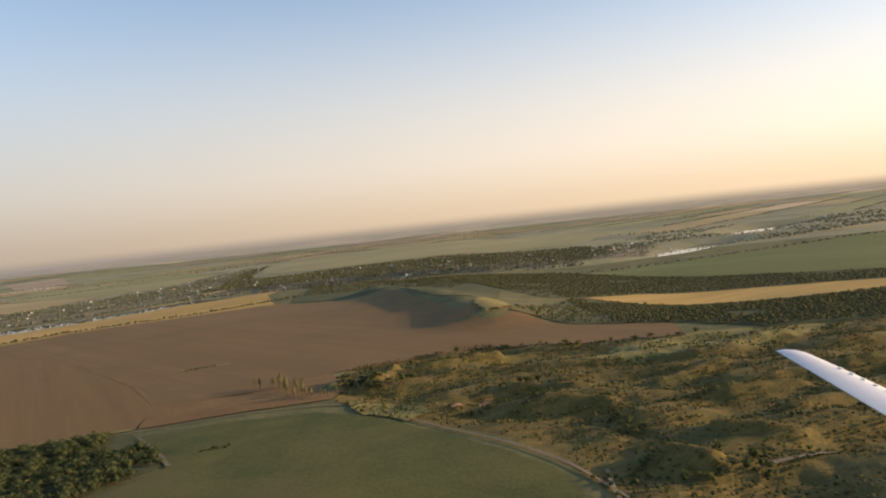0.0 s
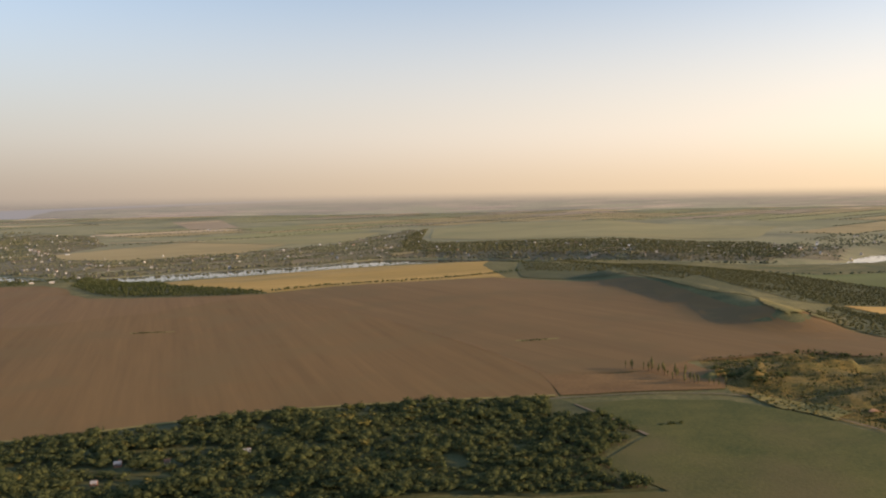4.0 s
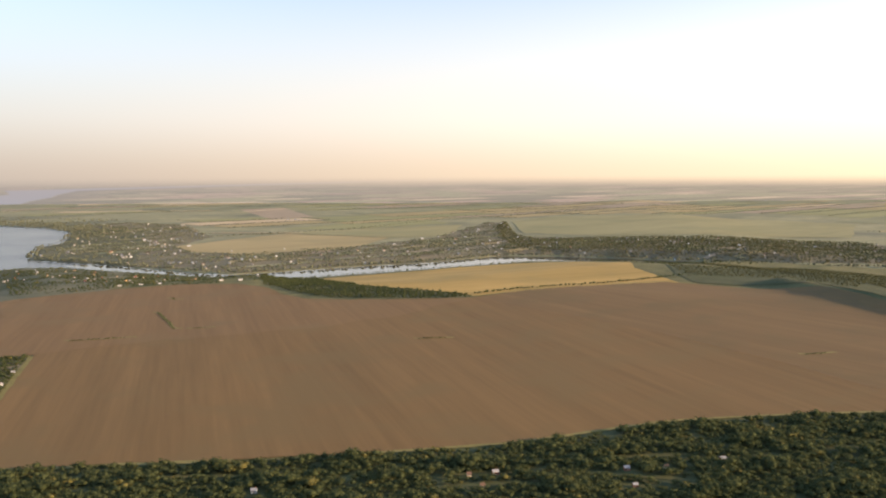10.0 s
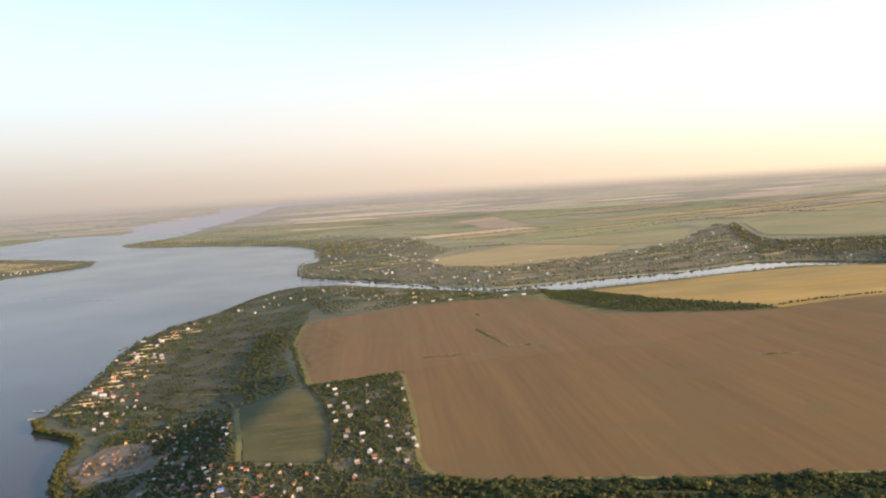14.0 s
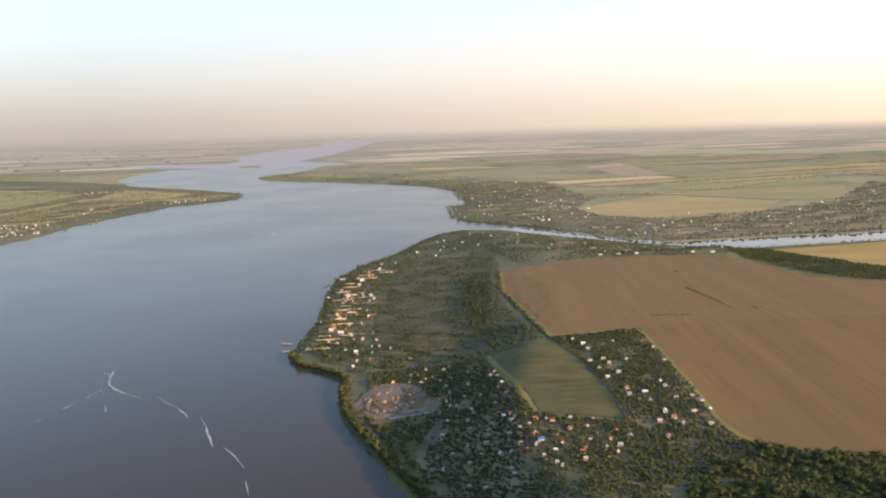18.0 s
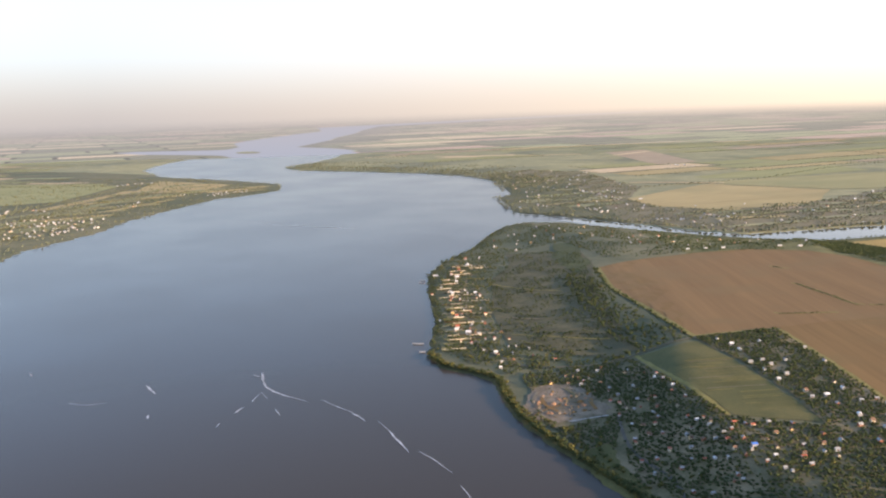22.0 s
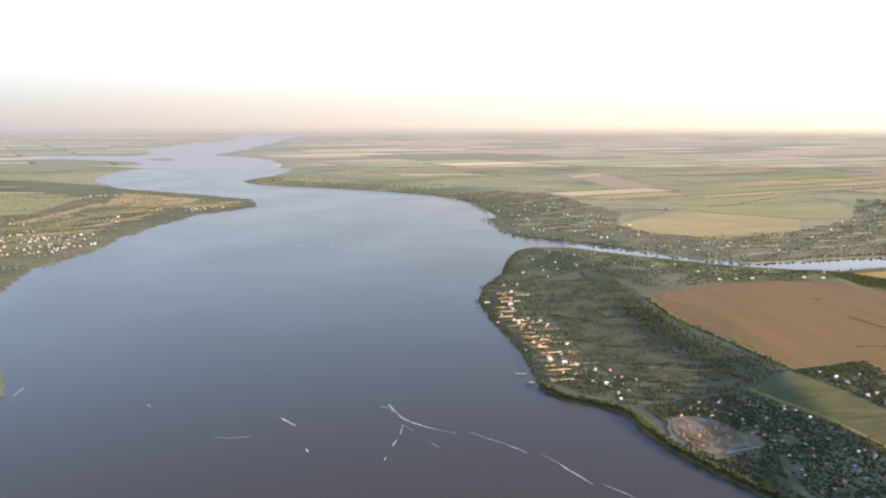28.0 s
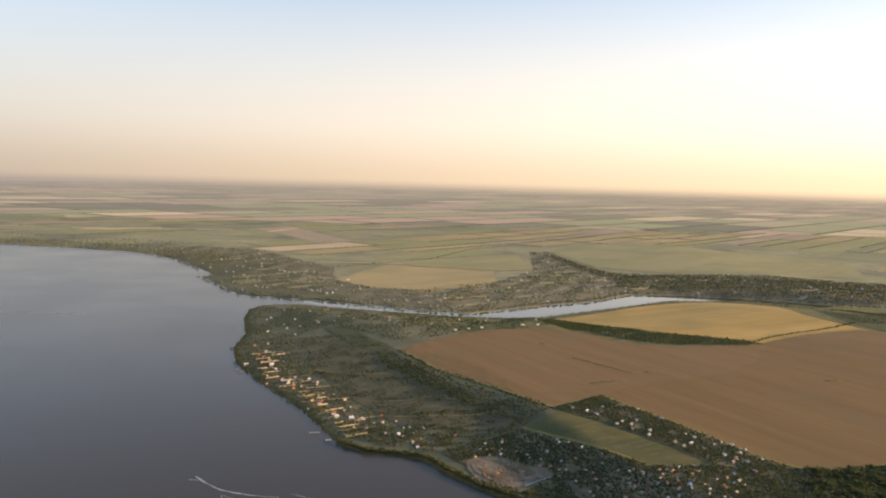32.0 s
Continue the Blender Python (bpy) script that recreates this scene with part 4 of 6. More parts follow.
for p, m, text in zip(PLACED, (M_TAN, M_HAY, M_CROP, M_HAY, M_PALE, M_BROWN, M_PALE, M_CROP, M_BROWN, M_CROP, M_TAN, M_CROP),
                      ("wide straw-coloured field above the far village", "straw-coloured field beyond a hedge", "pale green crop field", "pale green crop field above a wooded gully", "bright reaped straw field", "pinkish bare soil field",
                       "bright reaped straw strip", "pale green strip beside a road", "brown bare field", "pale green field behind the west village", "straw-coloured field on the west cape", "pale green field beyond the west bay")):
    draped("farm_field", p, m, 0.6, 60, text, "field", ragged=4.0)


for row, wide in (([(-2126, 2568), (-1961, 2625), (-1723, 2650), (-1571, 2705)], 34), ([(-2065, 3063), (-1922, 3235), (-1727, 3435), (-1424, 3656)], 44), ([(-1421, 2639), (-1373, 2904)], 26), ([(-1066, 1605), (-960, 1618), (-858, 1626)], 14)):
    ribbon("straw_strip", row, wide, M_PALE, 1.0, 30, "long pale straw strip between distant fields", "field", wobble=0.2)


def open_land(x, y):
    ok = (shore_distance(x, y) > 130) & ~inside(FAR_VILLAGE, x, y)
    for q in PLACED:
        ok &= ~inside(q, x, y)
    return ok


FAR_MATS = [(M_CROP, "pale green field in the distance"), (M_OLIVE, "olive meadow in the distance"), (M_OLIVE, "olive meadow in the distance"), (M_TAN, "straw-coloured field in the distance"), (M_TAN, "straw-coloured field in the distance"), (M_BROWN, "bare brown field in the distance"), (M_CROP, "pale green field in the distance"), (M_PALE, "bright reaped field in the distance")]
HEDGES = parcels((-400, 1500), 53, (-700, 4600), (-2800, 3600), 8, lambda x, y: open_land(x, y) & (y > 1290 + 0.25 * np.abs(x)) & (x > -3300), 620, 210, FAR_MATS)
HEDGES += parcels((-1900, 800), 16, (-2600, 150), (-1500, 2300), 9, lambda x, y: open_land(x, y) & (x < -1750 - 0.1 * (y - 700)) & (path_distance(WEST_BANK, x, y, False) > 240), 420, 120, FAR_MATS)

PLOT_MATS = [(M_OLIVE, "green garden plot of the far village"), (M_CROP, "pale green garden plot of the far village"), (M_TAN, "dry straw-coloured plot of the far village"), (M_FARGRASS, "grassy plot of the far village"),
             (M_FARGRASS, "grassy plot of the far village"), (M_BROWN, "dug brown plot of the far village")]


def village_land(x, y):
    return inside(FAR_VILLAGE, x, y) & (shore_distance(x, y) > 14)


def west_land(x, y):
    return (shore_distance(x, y) > 25) & (path_distance(WEST_BANK, x, y, False) < 330) & (x < -1580) & (x > -2500) & (y > 380) & (y < 1420)


PLOT_EDGES = parcels((-400, 1500), 40, (-1300, 1300), (-1300, 1300), 17, village_land, 150, 38, PLOT_MATS, 0.5, "garden_plot", "garden", (1, 3), 40)
PLOT_EDGES += parcels((-1900, 800), 75, (-900, 900), (-700, 700), 18, west_land, 190, 40, PLOT_MATS, 0.62, "garden_plot", "garden", (1, 3), 40)

# ---- foliage ----


def crown_template(seed, tufts, fine, flat=1.0, core=0.62, leaf=1.5):
    """A crown of unit size round the origin: a lumpy core with loose sprays of leaves that break its outline."""
    rng = np.random.RandomState(seed)
    bm = bmesh.new()
    bmesh.ops.create_icosphere(bm, subdivisions=2 if fine else 1, radius=0.8)
    v = np.array([w.co for w in bm.verts])
    f = np.array([[w.index for w in g.verts] for g in bm.faces])
    bm.free()
    lumps = rng.normal(size=(5, 3))
    lumps /= np.linalg.norm(lumps, axis=1)[:, None]
    swell = np.clip((v / 0.8) @ lumps.T, 0, 1).max(1)
    v = v * (core + 0.45 * swell + rng.uniform(-0.1, 0.1, len(v)))[:, None]
    u = rng.normal(size=(tufts, 3))
    u[:, 2] = np.abs(u[:, 2]) * 0.9 - 0.25
    u /= np.linalg.norm(u, axis=1)[:, None]
    sw = np.clip(u @ lumps.T, 0, 1).max(1)
    mid = u * (0.55 + 0.42 * sw + rng.uniform(-0.05, 0.16, tufts))[:, None]
    size = rng.uniform(0.18, 0.36, (tufts, 1, 1)) * (1.0 if fine else leaf)
    tri = mid[:, None, :] + rng.normal(size=(tufts, 3, 3)) * size * 0.62
    n = len(v)
    v = np.concatenate([v, tri.reshape(-1, 3)])
    f = np.concatenate([f, n + np.arange(tufts * 3).reshape(-1, 3)])
    v[:, 2] *= flat
    return v, f


def trunk_template(sides=5):
    a = np.arange(sides) / sides * 2 * math.pi
    ring = np.stack([np.cos(a), np.sin(a), 0 * a], 1)
    v = np.concatenate([ring * 1.0, ring * 0.55 + (0, 0, 1)])
    f = []
    for i in range(sides):
        j = (i + 1) % sides
        f += [(i, j, sides + j), (i, sides + j, sides + i)]
    return v, np.array(f)


NEAR_T = [crown_template(s, 50, False, core=0.55, leaf=0.95) for s in range(6)]
MID_T = [crown_template(20 + s, 16, False) for s in range(6)]
FAR_T = [crown_template(40 + s, 6, False) for s in range(5)]
HEDGE_T = [crown_template(60 + s, 2, False) for s in range(5)]
TRUNK_T = trunk_template()


def tri_mesh(name, v, f, mats, index=None):
    me = bpy.data.meshes.new(name)
    me.vertices.add(len(v))
    me.vertices.foreach_set("co", np.ascontiguousarray(v, dtype=np.float32).ravel())
    me.loops.add(f.size)
    me.loops.foreach_set("vertex_index", np.ascontiguousarray(f, dtype=np.int32).ravel())
    me.polygons.add(len(f))
    me.polygons.foreach_set("loop_start", np.arange(0, f.size, 3, dtype=np.int32))
    for m in mats:
        me.materials.append(m)
    if index is not None:
        me.polygons.foreach_set("material_index", index.astype(np.int32))
    me.update(calc_edges=True)
    return me


def foliage(name, xy, rad, tall, templates, mats, label, category="trees", trunks=False, seed=1, gold=0.0):
    """All the trees or bushes of a stand, as one mesh. rad and tall: a crown's radius and a tree's height."""
    rng = np.random.RandomState(seed)
    xy = np.asarray(xy, float)
    n = len(xy)
    if not n:
        return None
    z = height(xy[:, 0], xy[:, 1])
    which = rng.randint(0, len(templates), n)
    ang = rng.uniform(0, 6.283, n)
    golden = rng.uniform(0, 1, n) < gold
    vs, fs, ix, off = [], [], [], 0
    for k, (tv, tf) in enumerate(templates):
        sel = np.where(which == k)[0]
        if not len(sel):
            continue
        c, sn = np.cos(ang[sel])[:, None], np.sin(ang[sel])[:, None]
        r, h = rad[sel][:, None], tall[sel][:, None]
        up = 0.40 * h
        V = np.stack([(c * tv[:, 0] - sn * tv[:, 1]) * r + xy[sel, 0][:, None], (sn * tv[:, 0] + c * tv[:, 1]) * r + xy[sel, 1][:, None], tv[:, 2] * up + h * 0.6 + z[sel][:, None]], -1)
        F = tf[None] + (np.arange(len(sel)) * len(tv))[:, None, None] + off
        vs.append(V.reshape(-1, 3)), fs.append(F.reshape(-1, 3)), ix.append(np.repeat(golden[sel].astype(int), len(tf)))
        off += len(sel) * len(tv)
    if trunks:
        tv, tf = TRUNK_T
        V = tv[None] * np.stack([rad * 0.09, rad * 0.09, tall * 0.5], 1)[:, None, :] + np.stack([xy[:, 0], xy[:, 1], z - 0.2], 1)[:, None, :]
        F = tf[None] + (np.arange(n) * len(tv))[:, None, None] + off
        vs.append(V.reshape(-1, 3)), fs.append(F.reshape(-1, 3)), ix.append(np.full(n * len(tf), 2))
    me = tri_mesh(name, np.concatenate(vs), np.concatenate(fs), mats, np.concatenate(ix))
    return tagged(new(name, me), label, category, kind="stuff")


LEAVES = [M_FOLIAGE, M_OLDGOLD, M_BARK]
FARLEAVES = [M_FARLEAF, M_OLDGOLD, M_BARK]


def stand(poly, spacing, seed, keep=1.0, clumps=0.0, clump_size=40.0):
    """Jittered places inside an outline; clumps: how far a patchy noise thins them."""
    poly = np.asarray(poly, float)
    rng = np.random.RandomState(seed)
    lo, hi = poly.min(0), poly.max(0)
    gx, gy = np.meshgrid(np.arange(lo[0], hi[0], spacing), np.arange(lo[1], hi[1], spacing))
    x = gx.ravel() + rng.uniform(-0.48, 0.48, gx.size) * spacing
    y = gy.ravel() + rng.uniform(-0.48, 0.48, gx.size) * spacing
    ok = inside(poly, x, y) & (rng.uniform(0, 1, x.size) < keep)
    if clumps:
        ok &= waves(x, y, clump_size, seed + 50) + rng.uniform(-0.35, 0.35, x.size) > clumps - 1
    ok &= shore_distance(x, y) > 1.5
    return np.stack([x[ok], y[ok]], 1)


def along(pts, gap, spread, seed, keep=1.0):
    rng = np.random.RandomState(seed)
    pts = np.asarray(pts, float)
    out = []
    for a, b in zip(pts, pts[1:]):
        n = max(1, int(np.hypot(*(b - a)) / gap))
        for k in range(n):
            if rng.uniform() < keep:
                out.append(a + (b - a) * (k + rng.uniform()) / n + rng.normal(0, spread, 2))
    return np.array(out).reshape(-1, 2)


def sizes(n, lo, hi, seed, ratio=1.9):
    rng = np.random.RandomState(seed)
    r = lo + (hi - lo) * rng.beta(1.6, 2.6, n)
    return r, r * ratio * rng.uniform(0.8, 1.35, n)


def plant(name, xy, lo, hi, templates, mats, label, seed, ratio=1.9, **more):
    r, h = sizes(len(xy), lo, hi, seed, ratio)
    return foliage(name, xy, r, h, templates, mats, label, seed=seed, **more)


def clear_of(xy, spots, gap):
    if not len(spots) or not len(xy):
        return xy
    d = np.min(np.hypot(xy[:, None, 0] - np.asarray(spots)[None, :, 0], xy[:, None, 1] - np.asarray(spots)[None, :, 1]), 1)
    return xy[d > gap]


# ---- houses ----
def part(name, bm, material, parent, label=""):
    me = bpy.data.meshes.new(name)
    bm.to_mesh(me)
    bm.free()
    me.materials.append(material)
    ob = new(name, me)
    ob.parent = parent
    return tagged(ob, label)


def box(bm, x0, x1, y0, y1, z0, z1):
    v = [bm.verts.new(p) for p in ((x0, y0, z0), (x1, y0, z0), (x1, y1, z0), (x0, y1, z0), (x0, y0, z1), (x1, y0, z1), (x1, y1, z1), (x0, y1, z1))]
    for q in ((3, 2, 1, 0), (4, 5, 6, 7), (0, 1, 5, 4), (1, 2, 6, 5), (2, 3, 7, 6), (3, 0, 4, 7)):
        bm.faces.new([v[i] for i in q])
    return v


def gable_body(w, d, h, rise):
    bm = bmesh.new()
    z0 = -0.5
    a = [bm.verts.new(p) for p in ((-w / 2, -d / 2, z0), (-w / 2, d / 2, z0), (-w / 2, d / 2, h), (-w / 2, 0, h + rise), (-w / 2, -d / 2, h))]
    b = [bm.verts.new((-v.co.x, v.co.y, v.co.z)) for v in a]
    bm.faces.new(a[::-1]), bm.faces.new(b)
    for i in range(5):
        j = (i + 1) % 5
        bm.faces.new((a[i], a[j], b[j], b[i]))
    bmesh.ops.recalc_face_normals(bm, faces=bm.faces)
    return bm


def gable_roof(w, d, h, rise, over=0.3, thick=0.12):
    bm = bmesh.new()
    x = w / 2 + over
    e = d / 2 + over
    drop = rise * over / (d / 2)
    prof = [(-e, h - drop), (0, h + rise), (e, h - drop), (e, h - drop + thick), (0, h + rise + thick * 1.25), (-e, h - drop + thick)]
    a = [bm.verts.new((-x, p, q)) for p, q in prof]
    b = [bm.verts.new((x, p, q)) for p, q in prof]
    for q in ((0, 1, 4, 5), (1, 2, 3, 4)):
        bm.faces.new([a[i] for i in q]), bm.faces.new([b[i] for i in q][::-1])
    for i in range(6):
        j = (i + 1) % 6
        bm.faces.new((a[i], b[i], b[j], a[j]))
    bmesh.ops.recalc_face_normals(bm, faces=bm.faces)
    return bm


def box_part(name, x0, x1, y0, y1, z0, z1, material, parent, label=""):
    bm = bmesh.new()
    box(bm, x0, x1, y0, y1, z0, z1)
    return part(name, bm, material, parent, label)


def house(w, d, h, rise, wall, roof, label, category="house", detail=True, name="house"):
    ob = tagged(new(name), label, category)
    part("wall", gable_body(w, d, h, rise), wall, ob)
    top = part("roof", gable_roof(w, d, h, rise), roof, ob)
    if detail:
        box_part("chimney", w * 0.18, w * 0.18 + 0.42, 0.15, 0.57, h + rise * 0.45, h + rise + 0.55, WALLS[2], top, "brick chimney")
        box_part("door", -0.4, 0.4, -d / 2 - 0.05, -d / 2 + 0.02, 0, 1.75, M_TIMBER, ob)
        for x, y, n in ((-w * 0.32, -d / 2, 0), (w * 0.32, -d / 2, 0), (w / 2, 0, 1)):
            if n:
                fr = box_part("window", x - 0.02, x + 0.05, y - 0.48, y + 0.48, 0.75, 1.75, M_FRAME, ob)
                box_part("pane", x + 0.045, x + 0.065, y - 0.38, y + 0.38, 0.85, 1.65, M_GLASS, fr)
            else:
                fr = box_part("window", x - 0.45, x + 0.45, y - 0.05, y + 0.02, 0.75, 1.75, M_FRAME, ob)
                box_part("pane", x - 0.36, x + 0.36, y - 0.065, y - 0.045, 0.85, 1.65, M_GLASS, fr)
    return ob


HOUSE_SIZE = 0.5
KINDS = [house(4.2, 3.4, 2.1, 1.2, WALLS[0], ROOFS[0], "small white-walled garden house with a grey slate roof"),
         house(4.8, 3.6, 2.2, 1.4, WALLS[0], ROOFS[1], "white-walled house with a rusty red roof"),
         house(3.8, 3.2, 2.1, 1.5, WALLS[1], ROOFS[2], "cream plastered hut with a brown roof"),
         house(4.6, 3.8, 2.3, 1.2, WALLS[3], ROOFS[4], "pale brick house with a light sheet-metal roof"),
         house(4.4, 3.6, 2.2, 1.3, WALLS[2], ROOFS[0], "red brick garden house with a grey slate roof"),
         house(5.0, 3.8, 2.3, 1.3, WALLS[4], ROOFS[2], "ochre plastered house with a brown roof"),
         house(5.6, 4.2, 2.4, 1.4, WALLS[3], ROOFS[3], "pale brick house with a bright blue sheet roof"),
         house(5.4, 4.6, 3.6, 1.6, WALLS[0], ROOFS[0], "tall white two-storey house with a grey roof")]
PLAIN = [house(5.6, 4.2, 2.4, 1.3, WALLS[0], ROOFS[0], "distant white house with a grey roof", detail=False),
         house(6.2, 4.4, 2.4, 1.4, WALLS[1], ROOFS[1], "distant cream house with a red roof", detail=False),
         house(5.4, 4.0, 2.3, 1.3, WALLS[3], ROOFS[4], "distant pale brick house with a light roof", detail=False),
         house(13.0, 5.0, 2.8, 1.2, WALLS[0], ROOFS[4], "long pale farm shed in the distance", category="shed", detail=False)]
USED = set()
HOUSES = []


def settle(kind, kinds, x, y, turn, group, size=1.0):
    z = float(height(np.array([x]), np.array([y]))[0])
    k = HOUSE_SIZE * size * R.uniform(0.85, 1.15)
    m = pose(x, y, z + 0.35, 0, 0, turn)
    src = kinds[kind]
    if src.name in USED:
        ob = copy_thing(src, m)
    else:
        USED.add(src.name)
        ob = src
    ob.matrix_basis = m @ Matrix.Diagonal((k, k, k, 1))
    tagged(ob, group=group)
    HOUSES.append((x, y))
    return ob


GARDEN_HOUSES = [(-623, 298), (-596, 302), (-567, 295), (-605, 277), (-594, 250), (-588, 257), (-582, 250), (-584, 237), (-574, 222), (-571, 233), (-553, 267), (-558, 206), (-545, 226), (-540, 217), (-554, 197), (-547, 202), (-541, 190), (-530, 200), (-523, 206),
                 (-517, 200), (-511, 190), (-517, 182), (-530, 177), (-524, 170), (-518, 164), (-529, 162), (-506, 168), (-520, 143), (-536, 137), (-537, 125), (-575, 262), (-612, 288)]
VILLAGE_HOUSES = [(-707, 186), (-710, 206), (-697, 195), (-690, 208), (-689, 220), (-678, 211), (-670, 204), (-661, 192), (-655, 204), (-650, 172), (-647, 184), (-632, 164), (-634, 150), (-634, 134), (-627, 138), (-624, 111), (-617, 114), (-604, 130), (-602, 121),
                  (-605, 147), (-597, 143), (-585, 122), (-578, 124), (-588, 107), (-580, 112), (-570, 150), (-562, 118), (-559, 152), (-580, 143), (-565, 136), (-550, 116), (-564, 101), (-556, 96), (-575, 91), (-593, 85), (-584, 83), (-546, 104), (-536, 118), (-645, 215)]
SHORE_HOUSES = [(-889, 404), (-897, 420), (-867, 420), (-877, 430), (-861, 353), (-852, 344), (-830, 302), (-816, 296), (-788, 286), (-800, 270), (-755, 226), (-921, 474), (-948, 531), (-957, 546), (-944, 505), (-951, 557), (-975, 599), (-960, 607), (-834, 311), (-772, 254), (-905, 430), (-930, 492), (-938, 517)]
for x, y in GARDEN_HOUSES:
    settle(R.choice([0, 0, 3, 2, 4, 0]), KINDS, x, y, 30 + R.choice([0, 90]) + R.uniform(-8, 8), "garden houses")
for x, y in VILLAGE_HOUSES:
    if inside(PIT, x, y):
        continue
    settle(R.choice([0, 1, 3, 2, 4, 5, 4, 2]), KINDS, x, y, 35 + R.choice([0, 90]) + R.uniform(-10, 10), "village houses", 0.82)
for x, y in stand([(-690, 200), (-655, 168), (-640, 140), (-620, 90), (-560, 80), (-530, 110), (-548, 150), (-592, 150), (-615, 186), (-650, 230), (-690, 240), (-720, 225)], 10.5, 63, 0.5):
    if min(math.dist((x, y), h) for h in HOUSES) > 4.5 and not inside(PIT, x, y):
        settle(R.choice([0, 3, 4, 2, 1, 5, 4, 2]), KINDS, x, y, 35 + R.choice([0, 90]) + R.uniform(-10, 10), "village houses", 0.75)
settle(6, KINDS, -572, 117, 40, "village houses")
for x, y in SHORE_HOUSES:
    settle(R.choice([0, 1, 3, 1, 5, 3]), KINDS, x, y, 30 + R.choice([0, 0, 90]) + R.uniform(-8, 8), "shore houses", R.uniform(1.15, 1.6) * (0.68 if y < 260 else 1.0))
for x, y in stand([(-800, 240), (-830, 262), (-880, 350), (-935, 440), (-980, 530), (-955, 545), (-900, 455), (-850, 375), (-800, 285)], 26, 66, 0.55):
    if min(math.dist((x, y), h) for h in HOUSES) > 6:
        settle(R.choice([0, 1, 2, 3]), PLAIN, x, y, 30 + R.choice([0, 0, 90]) + R.uniform(-8, 8), "shore houses", R.uniform(0.55, 0.85))
for x, y in ((-235, 177), (-221, 180), (-290, 164), (-233, 161), (-284, 154), (-281, 167), (-330, 120), (-360, 140), (-200, 190)):
    settle(R.choice([4, 2, 0]), KINDS, x, y, 20 + R.uniform(-10, 10), "huts in the wood", 0.85)
for x, y in ((-792, 712), (-802, 705), (-848, 776), (-942, 724), (-920, 748), (-937, 664), (-873, 772), (-900, 800), (-960, 780), (-820, 760), (-760, 740), (-740, 790), (-980, 690), (-690, 760), (-650, 790), (-870, 850), (-950, 850), (-1000, 800), (-800, 830), (-720, 830), (-610, 760), (-930, 900)):
    settle(R.choice([0, 1, 3, 5]), KINDS, x, y, R.uniform(0, 180), "headland houses", 0.95)
for x, y in ((-726, 671), (-708, 681), (-690, 689), (-633, 714), (-612, 716)):
    settle(3, PLAIN, x, y, 32, "farm sheds by the field", 0.62)
TOWN = stand(FAR_VILLAGE, 27, 61, 0.42, 0.75, 160)
for x, y in TOWN[:: max(1, len(TOWN) // 44)]:
    settle(R.choice([0, 1, 2, 0, 2]), PLAIN, x, y, R.uniform(0, 180), "far village houses", 1.25)
for x, y in ((-755, 962), (-825, 1177), (-635, 1155), (-575, 1115), (-519, 1155), (-381, 1247), (-752, 1228), (-978, 1121), (-1077, 1305), (-945, 1264), (-347, 1150), (-111, 1160), (-60, 1170)):
    settle(R.choice([2, 3, 2]), PLAIN, x, y, R.uniform(0, 180), "far village houses")
WEST_ROWS = ([(-2384, 1271), (-2420, 1365)], [(-1969, 1183), (-1928, 1255)], [(-1946, 901), (-1965, 982)], [(-1836, 600), (-1845, 698)], [(-1749, 636), (-1791, 698)], [(-1817, 500), (-1803, 570)], [(-1871, 545), (-1904, 647), (-1918, 720)], [(-1743, 505), (-1721, 563), (-1736, 690)], [(-1819, 620), (-1822, 760)], [(-1925, 880), (-1910, 920)],
             [(-2428, 1331), (-2359, 1368)], [(-1942, 1143), (-1914, 1256)], [(-1999, 1113), (-1993, 1151)], [(-1992, 626), (-2107, 747), (-2020, 793)], [(-1775, 540), (-1770, 680)], [(-1850, 590), (-1858, 700)])
WEST_TOWN = np.concatenate([along(r, 9.0, 7.0, 620 + i, 0.9) for i, r in enumerate(WEST_ROWS)])
for x, y in WEST_TOWN[:: max(1, len(WEST_TOWN) // 28)]:
    settle(R.choice([0, 1, 2, 2]), PLAIN, x, y, R.uniform(0, 180), "west bank houses", 1.25)
SHEDS = [house(3.0, 2.4, 1.9, 0.8, WALLS[3], ROOFS[0], "small pale garden shed with a grey roof", category="shed", detail=False, name="shed"),
         house(2.6, 2.2, 1.8, 0.9, WALLS[2], ROOFS[2], "small brick garden shed with a brown roof", category="shed", detail=False, name="shed"),
         house(3.4, 2.4, 1.9, 0.7, WALLS[1], ROOFS[1], "small cream garden shed with a rusty roof", category="shed", detail=False, name="shed")]
for area, gap, seed, keep in (([(-700, 205), (-652, 166), (-640, 140), (-612, 92), (-556, 80), (-528, 110), (-546, 152), (-592, 152), (-615, 186), (-650, 230), (-690, 245), (-740, 228)], 8.5, 631, 0.26),
                              ([(-812, 262), (-735, 222), (-700, 250), (-770, 280), (-830, 360), (-900, 470), (-925, 470), (-860, 350)], 11, 632, 0.4),
                              ([(-960, 650), (-1000, 700), (-1035, 850), (-960, 910), (-800, 870), (-640, 850), (-600, 800), (-640, 730), (-760, 700), (-870, 780)], 34, 633, 0.6)):
    for x, y in stand(area, gap, seed, keep):
        if min(math.dist((x, y), h) for h in HOUSES) > 3.2 and not inside(PIT, x, y):
            settle(R.choice([0, 0, 1, 2]), SHEDS, x, y, 32 + R.choice([0, 90]) + R.uniform(-9, 9), "sheds among the gardens", R.uniform(0.9, 1.3))
